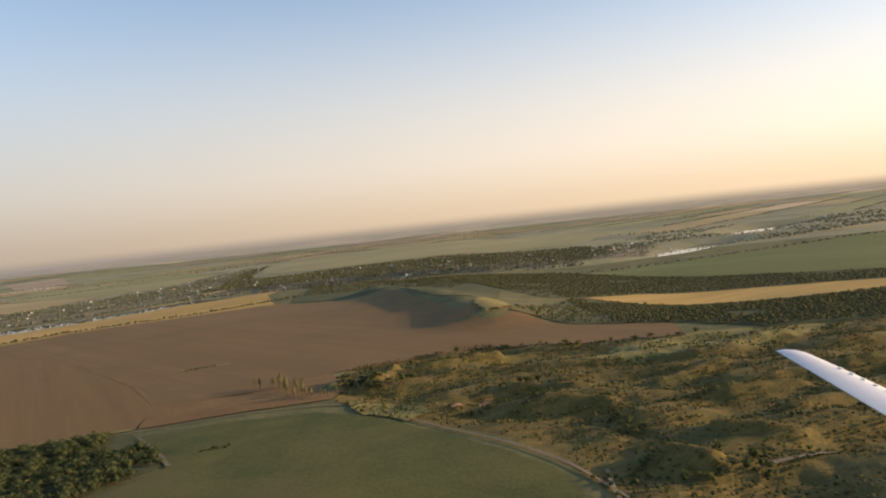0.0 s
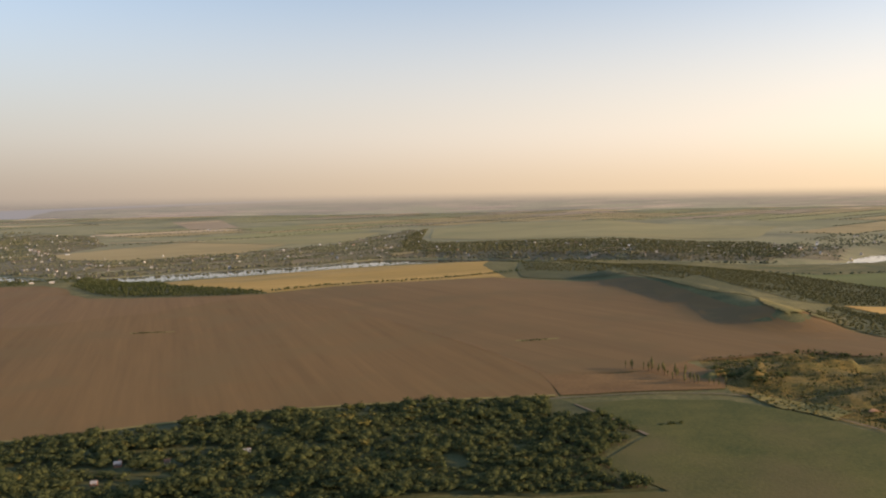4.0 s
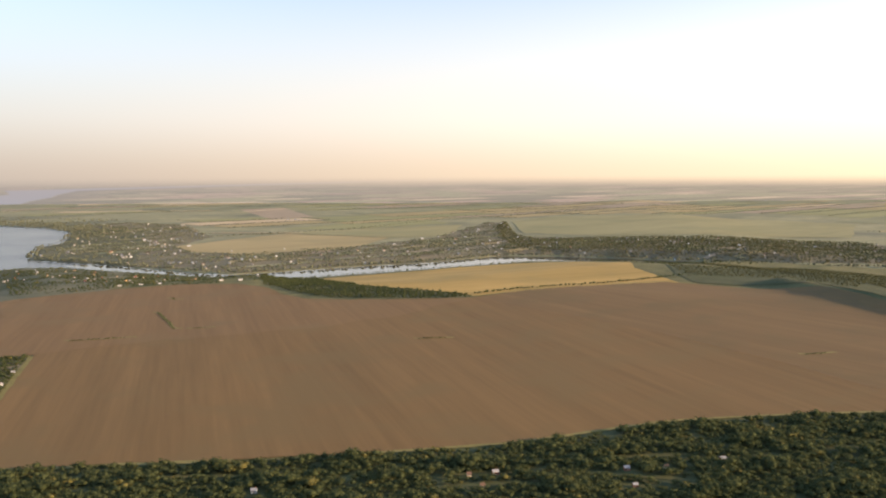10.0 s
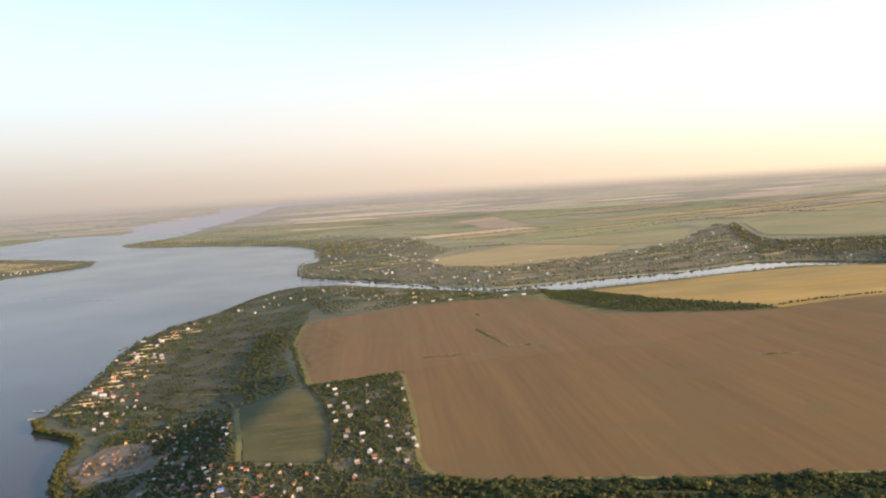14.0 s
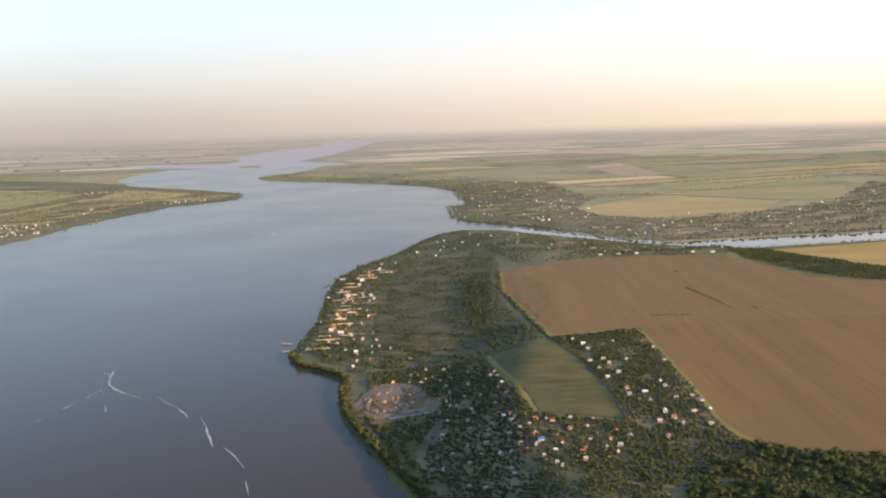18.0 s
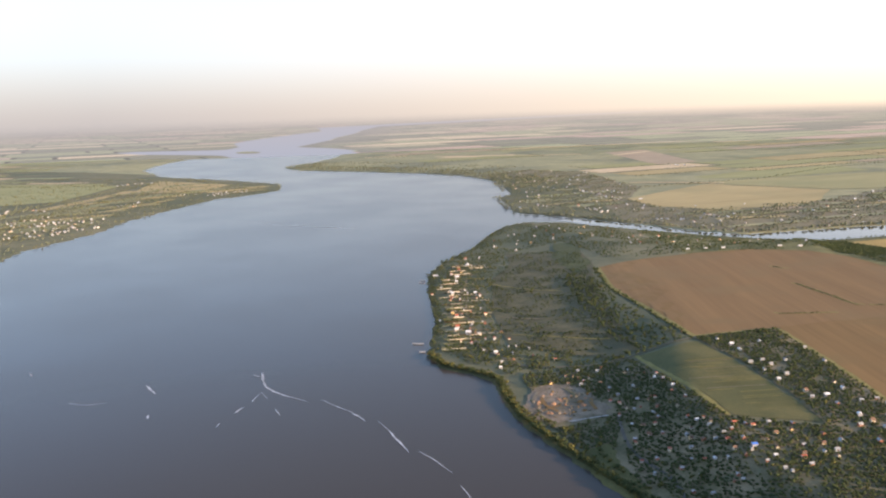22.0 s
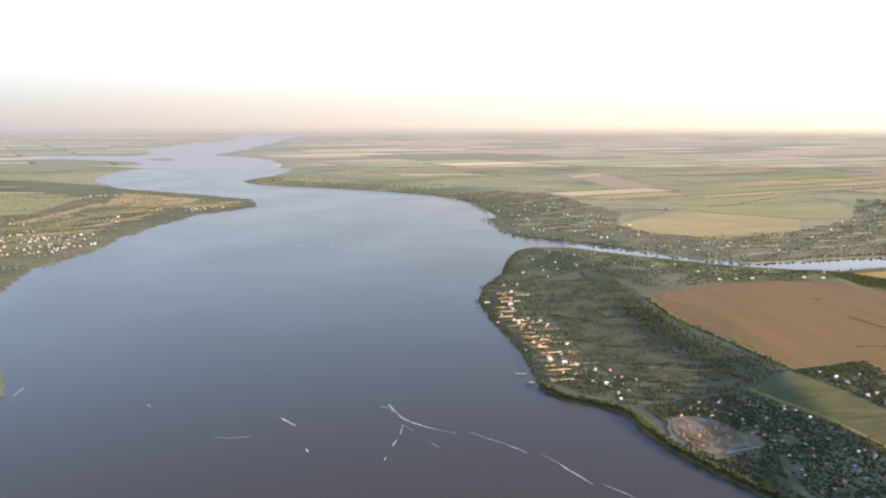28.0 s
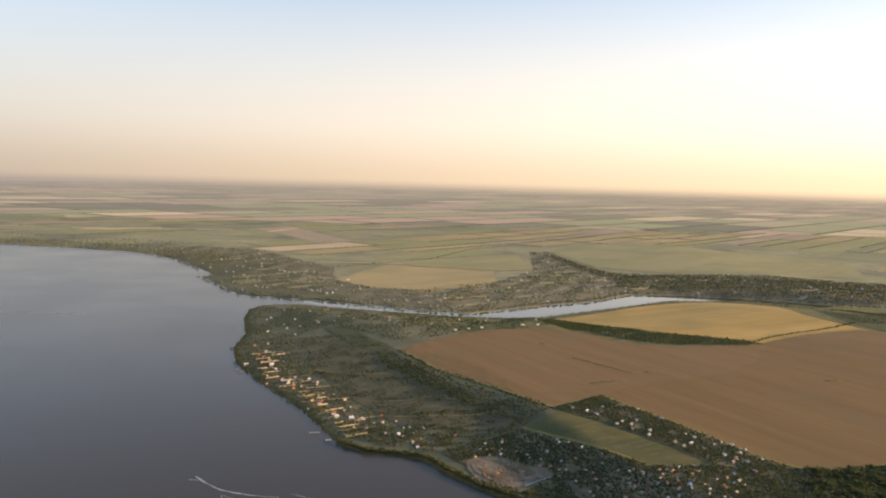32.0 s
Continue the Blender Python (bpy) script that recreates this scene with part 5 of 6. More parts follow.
for ob in list(KINDS) + list(PLAIN) + list(SHEDS):
    if ob.name not in USED:
        for c in ob.children_recursive:
            bpy.data.objects.remove(c)
        bpy.data.objects.remove(ob)

def fence(x, y, length):
    """A board fence of panels between posts, which runs up from the water."""
    ob = tagged(new("garden_fence"), "assumed pale weathered board fence along a garden strip", "fence", "fences of the garden strips")
    step = length / max(3, round(length / 3.0))
    n = round(length / step)
    c, sn = math.cos(radians(30)), math.sin(radians(30))
    z = height(np.array([x + c * step * k for k in range(n + 1)]), np.array([y + sn * step * k for k in range(n + 1)]))
    for k in range(n + 1):
        box_part("post", step * k - 0.06, step * k + 0.06, -0.06, 0.06, z[k] - z[0] - 0.3, z[k] - z[0] + 1.35, M_TIMBER, ob)
    for k in range(n):
        bm = bmesh.new()
        v = box(bm, step * k + 0.06, step * (k + 1) - 0.06, -0.11, -0.065, 0.05, 1.2)
        for q in v:
            q.co.z += z[k + (q.co.x > step * (k + 0.5))] - z[0]
        part("panel", bm, WALLS[1], ob)
    ob.matrix_basis = pose(x, y, float(z[0]) + 0.1, 0, 0, 30)


# assumed fences, added so that their boards catch the low sun
for f in STRIP_FENCES:
    fence(*f)


# the rest of the far villages, too small to tell apart
def distant_houses(xy, seed, label):
    rng = np.random.RandomState(seed)
    t = np.array([(-1, -0.7, -0.4), (1, -0.7, -0.4), (1, 0.7, -0.4), (-1, 0.7, -0.4), (-1, -0.7, 0.9), (1, -0.7, 0.9), (1, 0.7, 0.9), (-1, 0.7, 0.9), (-1.1, 0, 1.6), (1.1, 0, 1.6), (-1.1, -0.85, 0.82), (1.1, -0.85, 0.82), (1.1, 0.85, 0.82), (-1.1, 0.85, 0.82)])
    f = np.array([(0, 1, 5), (0, 5, 4), (1, 2, 6), (1, 6, 5), (2, 3, 7), (2, 7, 6), (3, 0, 4), (3, 4, 7), (4, 7, 8), (6, 5, 9), (10, 11, 9), (10, 9, 8), (12, 13, 8), (12, 8, 9)])
    kind = np.array([0] * 10 + [1] * 4)
    n = len(xy)
    a = rng.uniform(0, 6.283, n)[:, None]
    k = rng.uniform(1.1, 2.0, n)[:, None]
    z = height(xy[:, 0], xy[:, 1])[:, None] + 0.3
    V = np.stack([(np.cos(a) * t[:, 0] - np.sin(a) * t[:, 1]) * k + xy[:, :1], (np.sin(a) * t[:, 0] + np.cos(a) * t[:, 1]) * k + xy[:, 1:], t[:, 2] * k + z], -1)
    F = f[None] + (np.arange(n) * len(t))[:, None, None]
    roofs = rng.choice([1, 1, 2, 3], n)
    ix = np.where(kind[None] == 0, 0, roofs[:, None])
    tagged(new("distant_houses", tri_mesh("distant_houses", V.reshape(-1, 3), F.reshape(-1, 3), [WALLS[3], ROOFS[0], ROOFS[2], ROOFS[4]], ix.ravel())), label, "houses", kind="stuff")


TOWN_ROWS = ([(-1107, 1401), (-1065, 1352), (-1028, 1312), (-985, 1252)], [(-1010, 1122), (-974, 1092), (-942, 1073)], [(-1114, 1149), (-1078, 1131)], [(-1060, 1428), (-1014, 1359)], [(-850, 1012), (-822, 1007), (-804, 1004)], [(-1124, 2183), (-1081, 2173), (-1013, 2116)], [(-799, 1073), (-753, 1038), (-734, 1025)])
distant_houses(np.concatenate([along(r, 7.5, 5.0, 640 + i, 0.85) for i, r in enumerate(TOWN_ROWS)]), 641, "rows of pale houses in the far village")
distant_houses(TOWN[1::2], 64, "small pale houses scattered through the far village")
distant_houses(WEST_TOWN, 65, "small pale houses scattered over the west bank")

distant_houses(stand([(230, 1150), (430, 1130), (700, 1320), (860, 1660), (430, 1620), (290, 1420)], 42, 67, 0.5), 68, "small pale houses scattered round the ponds")

# ---- woods, gardens, hedges ----
WOOD = [(-484, 149), (-425, 159), (-381, 167), (-340, 177), (-276, 198), (-215, 233), (-150, 250), (-106, 258), (-90, 235), (-80, 214), (-96, 188), (-80, 166), (-112, 160), (-136, 160), (-183, 136), (-232, 75), (-330, 32), (-468, 40), (-500, 90)]
wood_xy = clear_of(stand(WOOD, 2.15, 71, 0.97, 0.12, 26), [h for h in HOUSES if -400 < h[0] < -190 and h[1] < 200], 4.0)
GLADES = [[(-238, 189), (-212, 196)], [(-246, 173), (-214, 169)], [(-219, 145), (-204, 147)], [(-300, 150), (-268, 160)], [(-360, 120), (-330, 132)], [(-400, 150), (-372, 154)], [(-160, 205), (-140, 212)]]
for g in GLADES:
    wood_xy = wood_xy[path_distance(g, wood_xy[:, 0], wood_xy[:, 1], False) > 2.6]
    ribbon("glade", g, 2.2, M_MOWN, 0.35, 4, "sunlit grassy glade in the wood", "glade")
single = (wood_xy[:, 0] > -109) & (wood_xy[:, 1] > 165)
wr, wh = sizes(int((~single).sum()), 0.95, 2.7, 72, 1.15)
swell = 1 + 0.32 * waves(wood_xy[~single][:, 0], wood_xy[~single][:, 1], 34, 76)
foliage("wood", wood_xy[~single], wr * swell, wh * swell ** 1.4, NEAR_T, LEAVES, "dense dark green mixed wood with uneven crowns", seed=72, gold=0.04)
near_trees = wood_xy[single][:290]
rr, hh = sizes(len(near_trees), 0.9, 2.4, 73, 1.5)
TREES = []
for k, (tv, tf) in enumerate(NEAR_T):
    root = tagged(new("tree"), "leafy green deciduous tree at the edge of the wood", "tree", "trees of the wood")
    tr = new("trunk", tri_mesh("trunk", TRUNK_T[0] * (0.2, 0.2, 2.4), TRUNK_T[1], [M_BARK]))
    cr = new("crown", tri_mesh("crown", tv * (2.0, 2.0, 1.6) + (0, 0, 2.5), tf, [M_FOLIAGE]))
    tr.parent = cr.parent = root
    TREES.append(root)
seen = set()
for i, (p, r) in enumerate(zip(near_trees, rr)):
    k = i % len(TREES)
    m = pose(p[0], p[1], float(height(p[:1], p[1:])[0]) - 0.1, 0, 0, R.uniform(0, 360))
    ob = TREES[k] if k not in seen else copy_thing(TREES[k], m)
    seen.add(k)
    f = r / 2.0
    ob.matrix_basis = m @ Matrix.Diagonal((f, f, f * R.uniform(0.7, 1.0), 1))

GARDENS = [(-640, 301), (-591, 341), (-553, 272), (-525, 219), (-501, 167), (-487, 152), (-490, 90), (-470, 40), (-560, 36), (-612, 80), (-655, 118), (-680, 136), (-653, 166), (-662, 184), (-690, 192), (-708, 178), (-735, 214), (-700, 243), (-672, 258), (-650, 230), (-614, 184), (-590, 152), (-542, 156), (-563, 198), (-599, 252)]
garden_xy = clear_of(stand(GARDENS, 2.0, 75, 0.88, 0.2, 25), HOUSES[:200], 1.6)
garden_xy = garden_xy[~inside(PIT, garden_xy[:, 0], garden_xy[:, 1])]
BANK_GREEN = np.array([(-656, 118), (-645, 127), (-631, 104), (-601, 72), (-606, 62), (-625, 74), (-645, 95)], float)
street_gap = path_distance([(-644, 150), (-641, 130), (-636, 114), (-624, 96), (-612, 87), (-599, 76), (-591, 62), (-580, 40)], garden_xy[:, 0], garden_xy[:, 1], False)
garden_xy = garden_xy[(street_gap > 2.4) & ~inside(BANK_GREEN, garden_xy[:, 0], garden_xy[:, 1])]
draped("bank_green", BANK_GREEN, M_MOWN, 0.5, 4, "rough brown-green grass between street and river", "grass", ragged=1.5)
plant("bushes", stand(BANK_GREEN, 3.4, 751, 0.6, 0.8, 20), 0.4, 1.1, MID_T, LEAVES, "scattered bushes on the rough river bank", 752, 1.4, gold=0.15)
plant("garden_trees", garden_xy, 0.6, 1.5, MID_T, LEAVES, "dense fruit and shade trees between garden houses", 76, 1.4, gold=0.04)
shore_xy = np.concatenate([along([(-540, 13), (-611, 76), (-649, 105), (-685, 133), (-703, 148), (-724, 174), (-747, 208), (-778, 217), (-796, 219), (-818, 240)], 1.0, 1.6, 77), along([(-540, 22), (-605, 82), (-645, 111), (-680, 138), (-698, 154)], 1.6, 3.0, 771)])
shore_xy = np.concatenate([shore_xy, along([(-538, 12), (-614, 76), (-650, 103), (-687, 132), (-705, 148), (-726, 173), (-749, 207), (-777, 215), (-795, 217), (-820, 238)], 0.7, 0.8, 772)])
shore_xy = shore_xy[shore_distance(shore_xy[:, 0], shore_xy[:, 1]) > -1.2]
plant("shore_trees", shore_xy, 0.8, 2.0, NEAR_T, LEAVES, "yellow-green willows and bushes along the water's edge", 78, 1.7, gold=0.35)
shore2 = along([(-818, 246), (-842, 284), (-866, 334), (-918, 412), (-970, 503), (-997, 588), (-1006, 683), (-1036, 797), (-1050, 885), (-1036, 927), (-985, 945), (-881, 910), (-787, 885), (-736, 872), (-660, 864), (-592, 880)], 2.4, 1.6, 79, 0.85)
plant("shore_trees", shore2, 0.8, 1.8, MID_T, LEAVES, "willows and bushes along the water's edge", 80, 1.3, gold=0.2)
quay = clear_of(stand([(-738, 222), (-800, 235), (-850, 300), (-930, 425), (-985, 520), (-1000, 640), (-940, 640), (-900, 520), (-830, 370), (-770, 270), (-720, 245)], 3.6, 81, 0.8, 0.35, 26), HOUSES, 3.2)
plant("garden_trees", quay, 0.6, 1.6, MID_T, LEAVES, "garden trees among the shore houses", 82, 1.6, gold=0.2)
cove = clear_of(stand([(-735, 214), (-800, 236), (-818, 264), (-775, 280), (-700, 266), (-672, 264), (-700, 244)], 2.6, 811, 0.85, 0.7, 22), HOUSES[70:200], 3.0)
cove = cove[~inside(PIT, cove[:, 0], cove[:, 1])]
plant("garden_trees", cove, 0.5, 1.5, MID_T, LEAVES, "orchard trees and bushes behind the cove", 812, 1.6, gold=0.1)
band = np.concatenate([stand([(-815, 520), (-770, 488), (-725, 400), (-678, 340), (-645, 296), (-668, 268), (-700, 300), (-750, 380), (-800, 470)], 4.2, 83, 0.9, 0.3, 60), along([(-793, 540), (-750, 452), (-682, 356), (-645, 303)], 3.0, 1.2, 84), along([(-690, 251), (-666, 272), (-640, 300)], 3.0, 1.2, 85)])
plant("tree_belt", band, 0.9, 2.2, NEAR_T, LEAVES, "dark tree belt between field and meadow", 86, 1.7, gold=0.05)
ribbon("meadow_edge", [(-880, 470), (-840, 450), (-790, 440)], 2.0, M_VERGE, 0.6, label="pale grass line across the meadow", category="verge", wobble=0.5)
ribbon("meadow_edge", [(-815, 350), (-770, 345), (-730, 355)], 2.0, M_GARDEN, 0.6, label="pale grass line across the meadow", category="verge", wobble=0.5)
ribbon("meadow_edge", [(-780, 300), (-740, 298), (-700, 300)], 1.6, M_VERGE, 0.6, label="pale grass line across the meadow", category="verge", wobble=0.5)
plant("bushes", np.concatenate([along([(-870, 455), (-800, 425), (-745, 420)], 2.0, 1.5, 871, 0.7), along([(-830, 372), (-780, 352), (-720, 360)], 2.0, 1.5, 872, 0.7), along([(-790, 310), (-745, 306), (-690, 312)], 1.8, 1.5, 873, 0.7), along([(-770, 282), (-730, 272), (-690, 280)], 1.8, 1.5, 874, 0.7)]), 0.6, 1.6, MID_T, LEAVES, "bushy hedge lines across the meadow", 875, 1.4)
plant("bushes", stand([(-940, 640), (-889, 494), (-832, 374), (-770, 275), (-700, 265), (-700, 330), (-770, 470), (-850, 650)], 3.2, 87, 0.6, 0.85, 55), 0.5, 1.5, MID_T, LEAVES, "scattered dark bushes on the meadow", 88, 1.4)
tip = clear_of(stand([(-1000, 640), (-1005, 690), (-1035, 800), (-1045, 890), (-1000, 935), (-880, 905), (-740, 868), (-600, 870), (-580, 760), (-605, 700), (-715, 660), (-760, 612), (-800, 600), (-900, 725), (-940, 640)], 4.4, 89, 0.8, 0.62, 70), HOUSES[140:240], 5)
plant("headland_trees", tip, 0.7, 1.9, MID_T, LEAVES, "trees and bushes covering the headland", 90, 1.15, gold=0.08)
plant("tree_belt", np.concatenate([stand([(-600, 860), (-606, 760), (-575, 690), (-516, 625), (-476, 593), (-430, 592), (-380, 589), (-346, 600), (-352, 612), (-382, 633), (-422, 653), (-470, 677), (-503, 735), (-536, 812), (-575, 866)], 3.2, 91, 0.95, 0.1, 40), along([(-346, 620), (-277, 681), (-190, 746), (-145, 786)], 2.0, 1.2, 92)]), 0.8, 1.7, MID_T, LEAVES,
      "thick dark tree belt below the stubble field", 93, 1.7)
plant("river_trees", np.concatenate([along([(-600, 880), (-490, 968), (-400, 1045), (-325, 1110), (-180, 1138), (-90, 1110), (60, 1060), (200, 1048)], 2.6, 3.0, 94), stand([(-590, 880), (-572, 868), (-513, 921), (-468, 968), (-405, 1031), (-345, 1074), (-252, 1111), (-195, 1086), (-160, 920), (-100, 950), (40, 1040), (-90, 1100), (-180, 1125), (-325, 1095), (-480, 955)], 8.0, 95, 0.7)]), 0.8, 1.7, FAR_T, LEAVES,
      "riverside trees along the narrow river arm", 96, 1.7, gold=0.08)
valley = np.concatenate([stand([(20, 470), (34, 432), (54, 390), (96, 352), (120, 316), (190, 295), (300, 300), (430, 325), (221, 415), (150, 480), (108, 522), (80, 545), (60, 500)], 2.3, 97, 0.97, 0.12, 50), stand([(45, 640), (60, 560), (88, 562), (132, 590), (281, 550), (520, 475), (560, 560), (317, 600), (205, 675), (100, 870), (0, 950), (-120, 930), (20, 720)], 3.0, 98, 0.97, 0.12, 70)])
valley = valley[(valley[:, 0] > 75 - 40 * (np.arange(len(valley)) % 3 == 0)) | (valley[:, 1] > 640)]
valley = np.concatenate([valley, stand([(-150, 905), (-50, 838), (15, 722), (0, 692), (-60, 762), (-140, 782)], 4.0, 981, 0.9, 0.2, 50)])
plant("valley_wood", valley, 0.7, 1.5, FAR_T, [M_VALLEY, M_OLDGOLD, M_BARK], "dark wooded valley beyond the ploughed field", 99, 1.3)
far_xy = clear_of(np.concatenate([stand(FAR_VILLAGE, 5.6, 101, 0.65, 0.9, 75)] + [along(e, 4.2, 1.6, 4000 + i, 0.85) for i, e in enumerate(PLOT_EDGES)]), [h for h in HOUSES if h[1] > 900 and h[0] > -1700], 6)
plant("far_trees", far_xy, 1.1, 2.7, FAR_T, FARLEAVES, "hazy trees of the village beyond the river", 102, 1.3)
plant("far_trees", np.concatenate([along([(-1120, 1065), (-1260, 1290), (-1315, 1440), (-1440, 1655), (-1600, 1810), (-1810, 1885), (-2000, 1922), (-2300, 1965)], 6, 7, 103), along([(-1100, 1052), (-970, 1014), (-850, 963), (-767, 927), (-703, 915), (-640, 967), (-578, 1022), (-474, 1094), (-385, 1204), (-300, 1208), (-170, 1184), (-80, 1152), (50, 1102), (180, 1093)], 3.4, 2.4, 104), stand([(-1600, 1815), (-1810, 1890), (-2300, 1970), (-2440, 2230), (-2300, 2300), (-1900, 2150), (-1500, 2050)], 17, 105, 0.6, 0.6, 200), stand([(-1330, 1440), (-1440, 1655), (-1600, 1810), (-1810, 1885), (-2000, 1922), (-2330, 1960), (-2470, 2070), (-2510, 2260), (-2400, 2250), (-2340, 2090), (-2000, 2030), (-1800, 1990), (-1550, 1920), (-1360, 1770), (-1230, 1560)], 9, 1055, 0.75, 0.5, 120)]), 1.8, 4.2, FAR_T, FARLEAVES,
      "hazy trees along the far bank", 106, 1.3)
west_xy = clear_of(np.concatenate([along(WEST_BANK[22:40], 6, 6, 107), stand([(-1590, 400), (-1640, 470), (-1710, 640), (-1790, 830), (-1895, 1120), (-1950, 1420), (-2080, 1430), (-2180, 1150), (-2160, 800), (-2000, 540), (-1850, 400), (-1600, 250), (-1420, 150), (-1250, 60), (-1200, 60), (-1240, 90), (-1300, 122), (-1425, 195), (-1520, 312)], 10, 108, 0.6, 0.75, 120), stand([(-2080, 1430), (-2180, 1150), (-2160, 800), (-2000, 540), (-1850, 400), (-2100, 380), (-2420, 700), (-2600, 1100), (-2640, 1480), (-2300, 1530)], 12, 1089, 0.5, 0.9, 90)]), [h for h in HOUSES if h[0] < -1500], 6)
WEST_TREES = ([(-1985, 640), (-2098, 788), (-2151, 913), (-2226, 1072), (-2298, 1245), (-2373, 1411)], [(-1910, 640), (-1960, 750), (-2034, 896), (-2054, 1007), (-2163, 1223)], [(-1930, 815), (-1940, 900), (-1983, 1034), (-2047, 1194)], [(-2800, 1150), (-2615, 1202), (-2419, 1248), (-2355, 1272)], [(-2471, 1512), (-2379, 1516), (-2178, 1427)],
              [(-1890, 560), (-1917, 644), (-1922, 717), (-1909, 808)], [(-1800, 480), (-1850, 620), (-1850, 760)], [(-1730, 480), (-1760, 600), (-1790, 720)], [(-2900, 1400), (-2600, 1450), (-2471, 1512)])
for i, row in enumerate(WEST_TREES):
    west_xy = np.concatenate([west_xy, along(row, 3.4, 5.5, 1080 + i, 0.9)])
for row, wide, mat in (([(-2048, 786), (-2115, 955), (-2219, 1168)], 34, M_TAN), ([(-1975, 806), (-2019, 941), (-2066, 1121)], 24, M_OLIVE), ([(-1900, 830), (-1925, 940), (-1960, 1060)], 16, M_TAN), ([(-2000, 1200), (-1960, 1300), (-1985, 1400)], 40, M_TAN)):
    ribbon("straw_strip", row, wide, mat, 0.7, 20, "long straw-coloured strip between tree rows", "field", wobble=0.2)
west_xy = west_xy[shore_distance(west_xy[:, 0], west_xy[:, 1]) > 2]
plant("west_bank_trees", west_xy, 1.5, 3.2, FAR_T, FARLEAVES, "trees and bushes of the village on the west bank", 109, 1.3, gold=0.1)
RAVINE = [(-462, 2100), (-448, 2090), (-436, 1990), (-396, 1680), (-366, 1540), (-330, 1470), (-230, 1500), (-134, 1515), (0, 1500), (240, 1450), (240, 1270), (60, 1275), (-114, 1262), (-195, 1250), (-261, 1246), (-322, 1258), (-378, 1380), (-418, 1570), (-456, 1890)]
RAVINE_FOOT = [(-395, 1260), (-300, 1225), (-175, 1200), (-84, 1170), (50, 1120), (180, 1110), (240, 1200), (240, 1300), (60, 1290), (-114, 1270), (-250, 1255), (-330, 1265), (-378, 1380)]
plant("ravine_wood", np.concatenate([stand(RAVINE, 6.0, 115, 0.95, 0.12, 90), stand(RAVINE_FOOT, 6.0, 1151, 0.85, 0.4, 60)]), 1.5, 3.2, FAR_T, [M_VALLEY, M_OLDGOLD, M_BARK], "dark wooded ravine beyond the river", 116, 1.0)
hedge_xy = []
for i, (a, b) in enumerate(HEDGES):
    if i % 5 != 0 and math.dist((a[0] + b[0], a[1] + b[1]), (-1000, -600)) < 7700:
        hedge_xy.append(along([a, b], 7.5, 1.4, 200 + i, 0.96))
hedge_xy += [along([(-1021, 1488), (-798, 1752), (-680, 2104), (-491, 2398), (-153, 2867)], 9, 2, 300), along([(-2080, 2990), (-1780, 3330), (-1421, 3690)], 11, 2, 301)]
hedge_xy += [along(h, 6, 2, 310 + i) for i, h in enumerate(([(104, 884), (182, 880), (546, 1042), (900, 1180)], [(560, 565), (800, 700), (900, 760)], [(430, 1150), (662, 1266), (1000, 1402)], [(300, 1330), (700, 1500), (1100, 1750)]))]
east_xy = stand([(210, 1130), (430, 1110), (720, 1300), (900, 1700), (420, 1640), (280, 1420)], 10, 320, 0.8, 0.7, 130)
hedge_xy.append(east_xy[np.minimum(path_distance(POND, east_xy[:, 0], east_xy[:, 1]), path_distance(POND2, east_xy[:, 0], east_xy[:, 1])) > 50])
hedge_xy = np.concatenate([h for h in hedge_xy if len(h)])
hedge_xy = hedge_xy[shore_distance(hedge_xy[:, 0], hedge_xy[:, 1]) > 20]
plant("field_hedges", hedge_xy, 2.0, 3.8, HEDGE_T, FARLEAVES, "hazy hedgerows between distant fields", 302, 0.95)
scrub_xy = stand(SCRUB, 1.5, 111, 0.75, 0.8, 22)
plant("scrub", scrub_xy, 0.2, 0.85, FAR_T, LEAVES, "scrubby bushes over broken quarry ground", 112, 1.4, gold=0.4)
plant("scrub", along([(-45, 300), (-25, 322), (10, 343), (50, 322), (100, 316)], 2.6, 2.2, 113, 0.8), 0.6, 1.8, NEAR_T, LEAVES, "bushes along the field's edge", 114, 1.5, gold=0.3)
rows = []
for i in range(34):
    x, y, a, n = R.uniform(-30, 190), R.uniform(110, 330), R.uniform(-0.35, 0.45), R.uniform(8, 26)
    rows.append(along([(x, y), (x + n * math.cos(a) * 0.5, y + n * math.sin(a) * 0.5), (x + n * math.cos(a), y + n * math.sin(a + 0.3))], 0.7, 0.45, 700 + i, 0.85))
rows = np.concatenate(rows)
plant("scrub", rows[inside(SCRUB, rows[:, 0], rows[:, 1])], 0.3, 0.9, MID_T, LEAVES, "rows of bushes along old terraces and banks", 117, 1.5, gold=0.25)
plant("thicket", np.concatenate([along([(42, 160), (50, 158), (60, 162)], 0.9, 2.0, 131), along([(18, 262), (34, 256)], 1.1, 2.2, 132), along([(36, 215), (42, 192)], 1.0, 2.0, 133), along([(-44, 300), (-30, 284), (-14, 292)], 1.0, 2.0, 134), along([(100, 196), (120, 200)], 1.2, 2.5, 135)]), 0.7, 1.8, NEAR_T, LEAVES, "dark thicket in a hollow of the old quarry", 136, 1.6, gold=0.15)
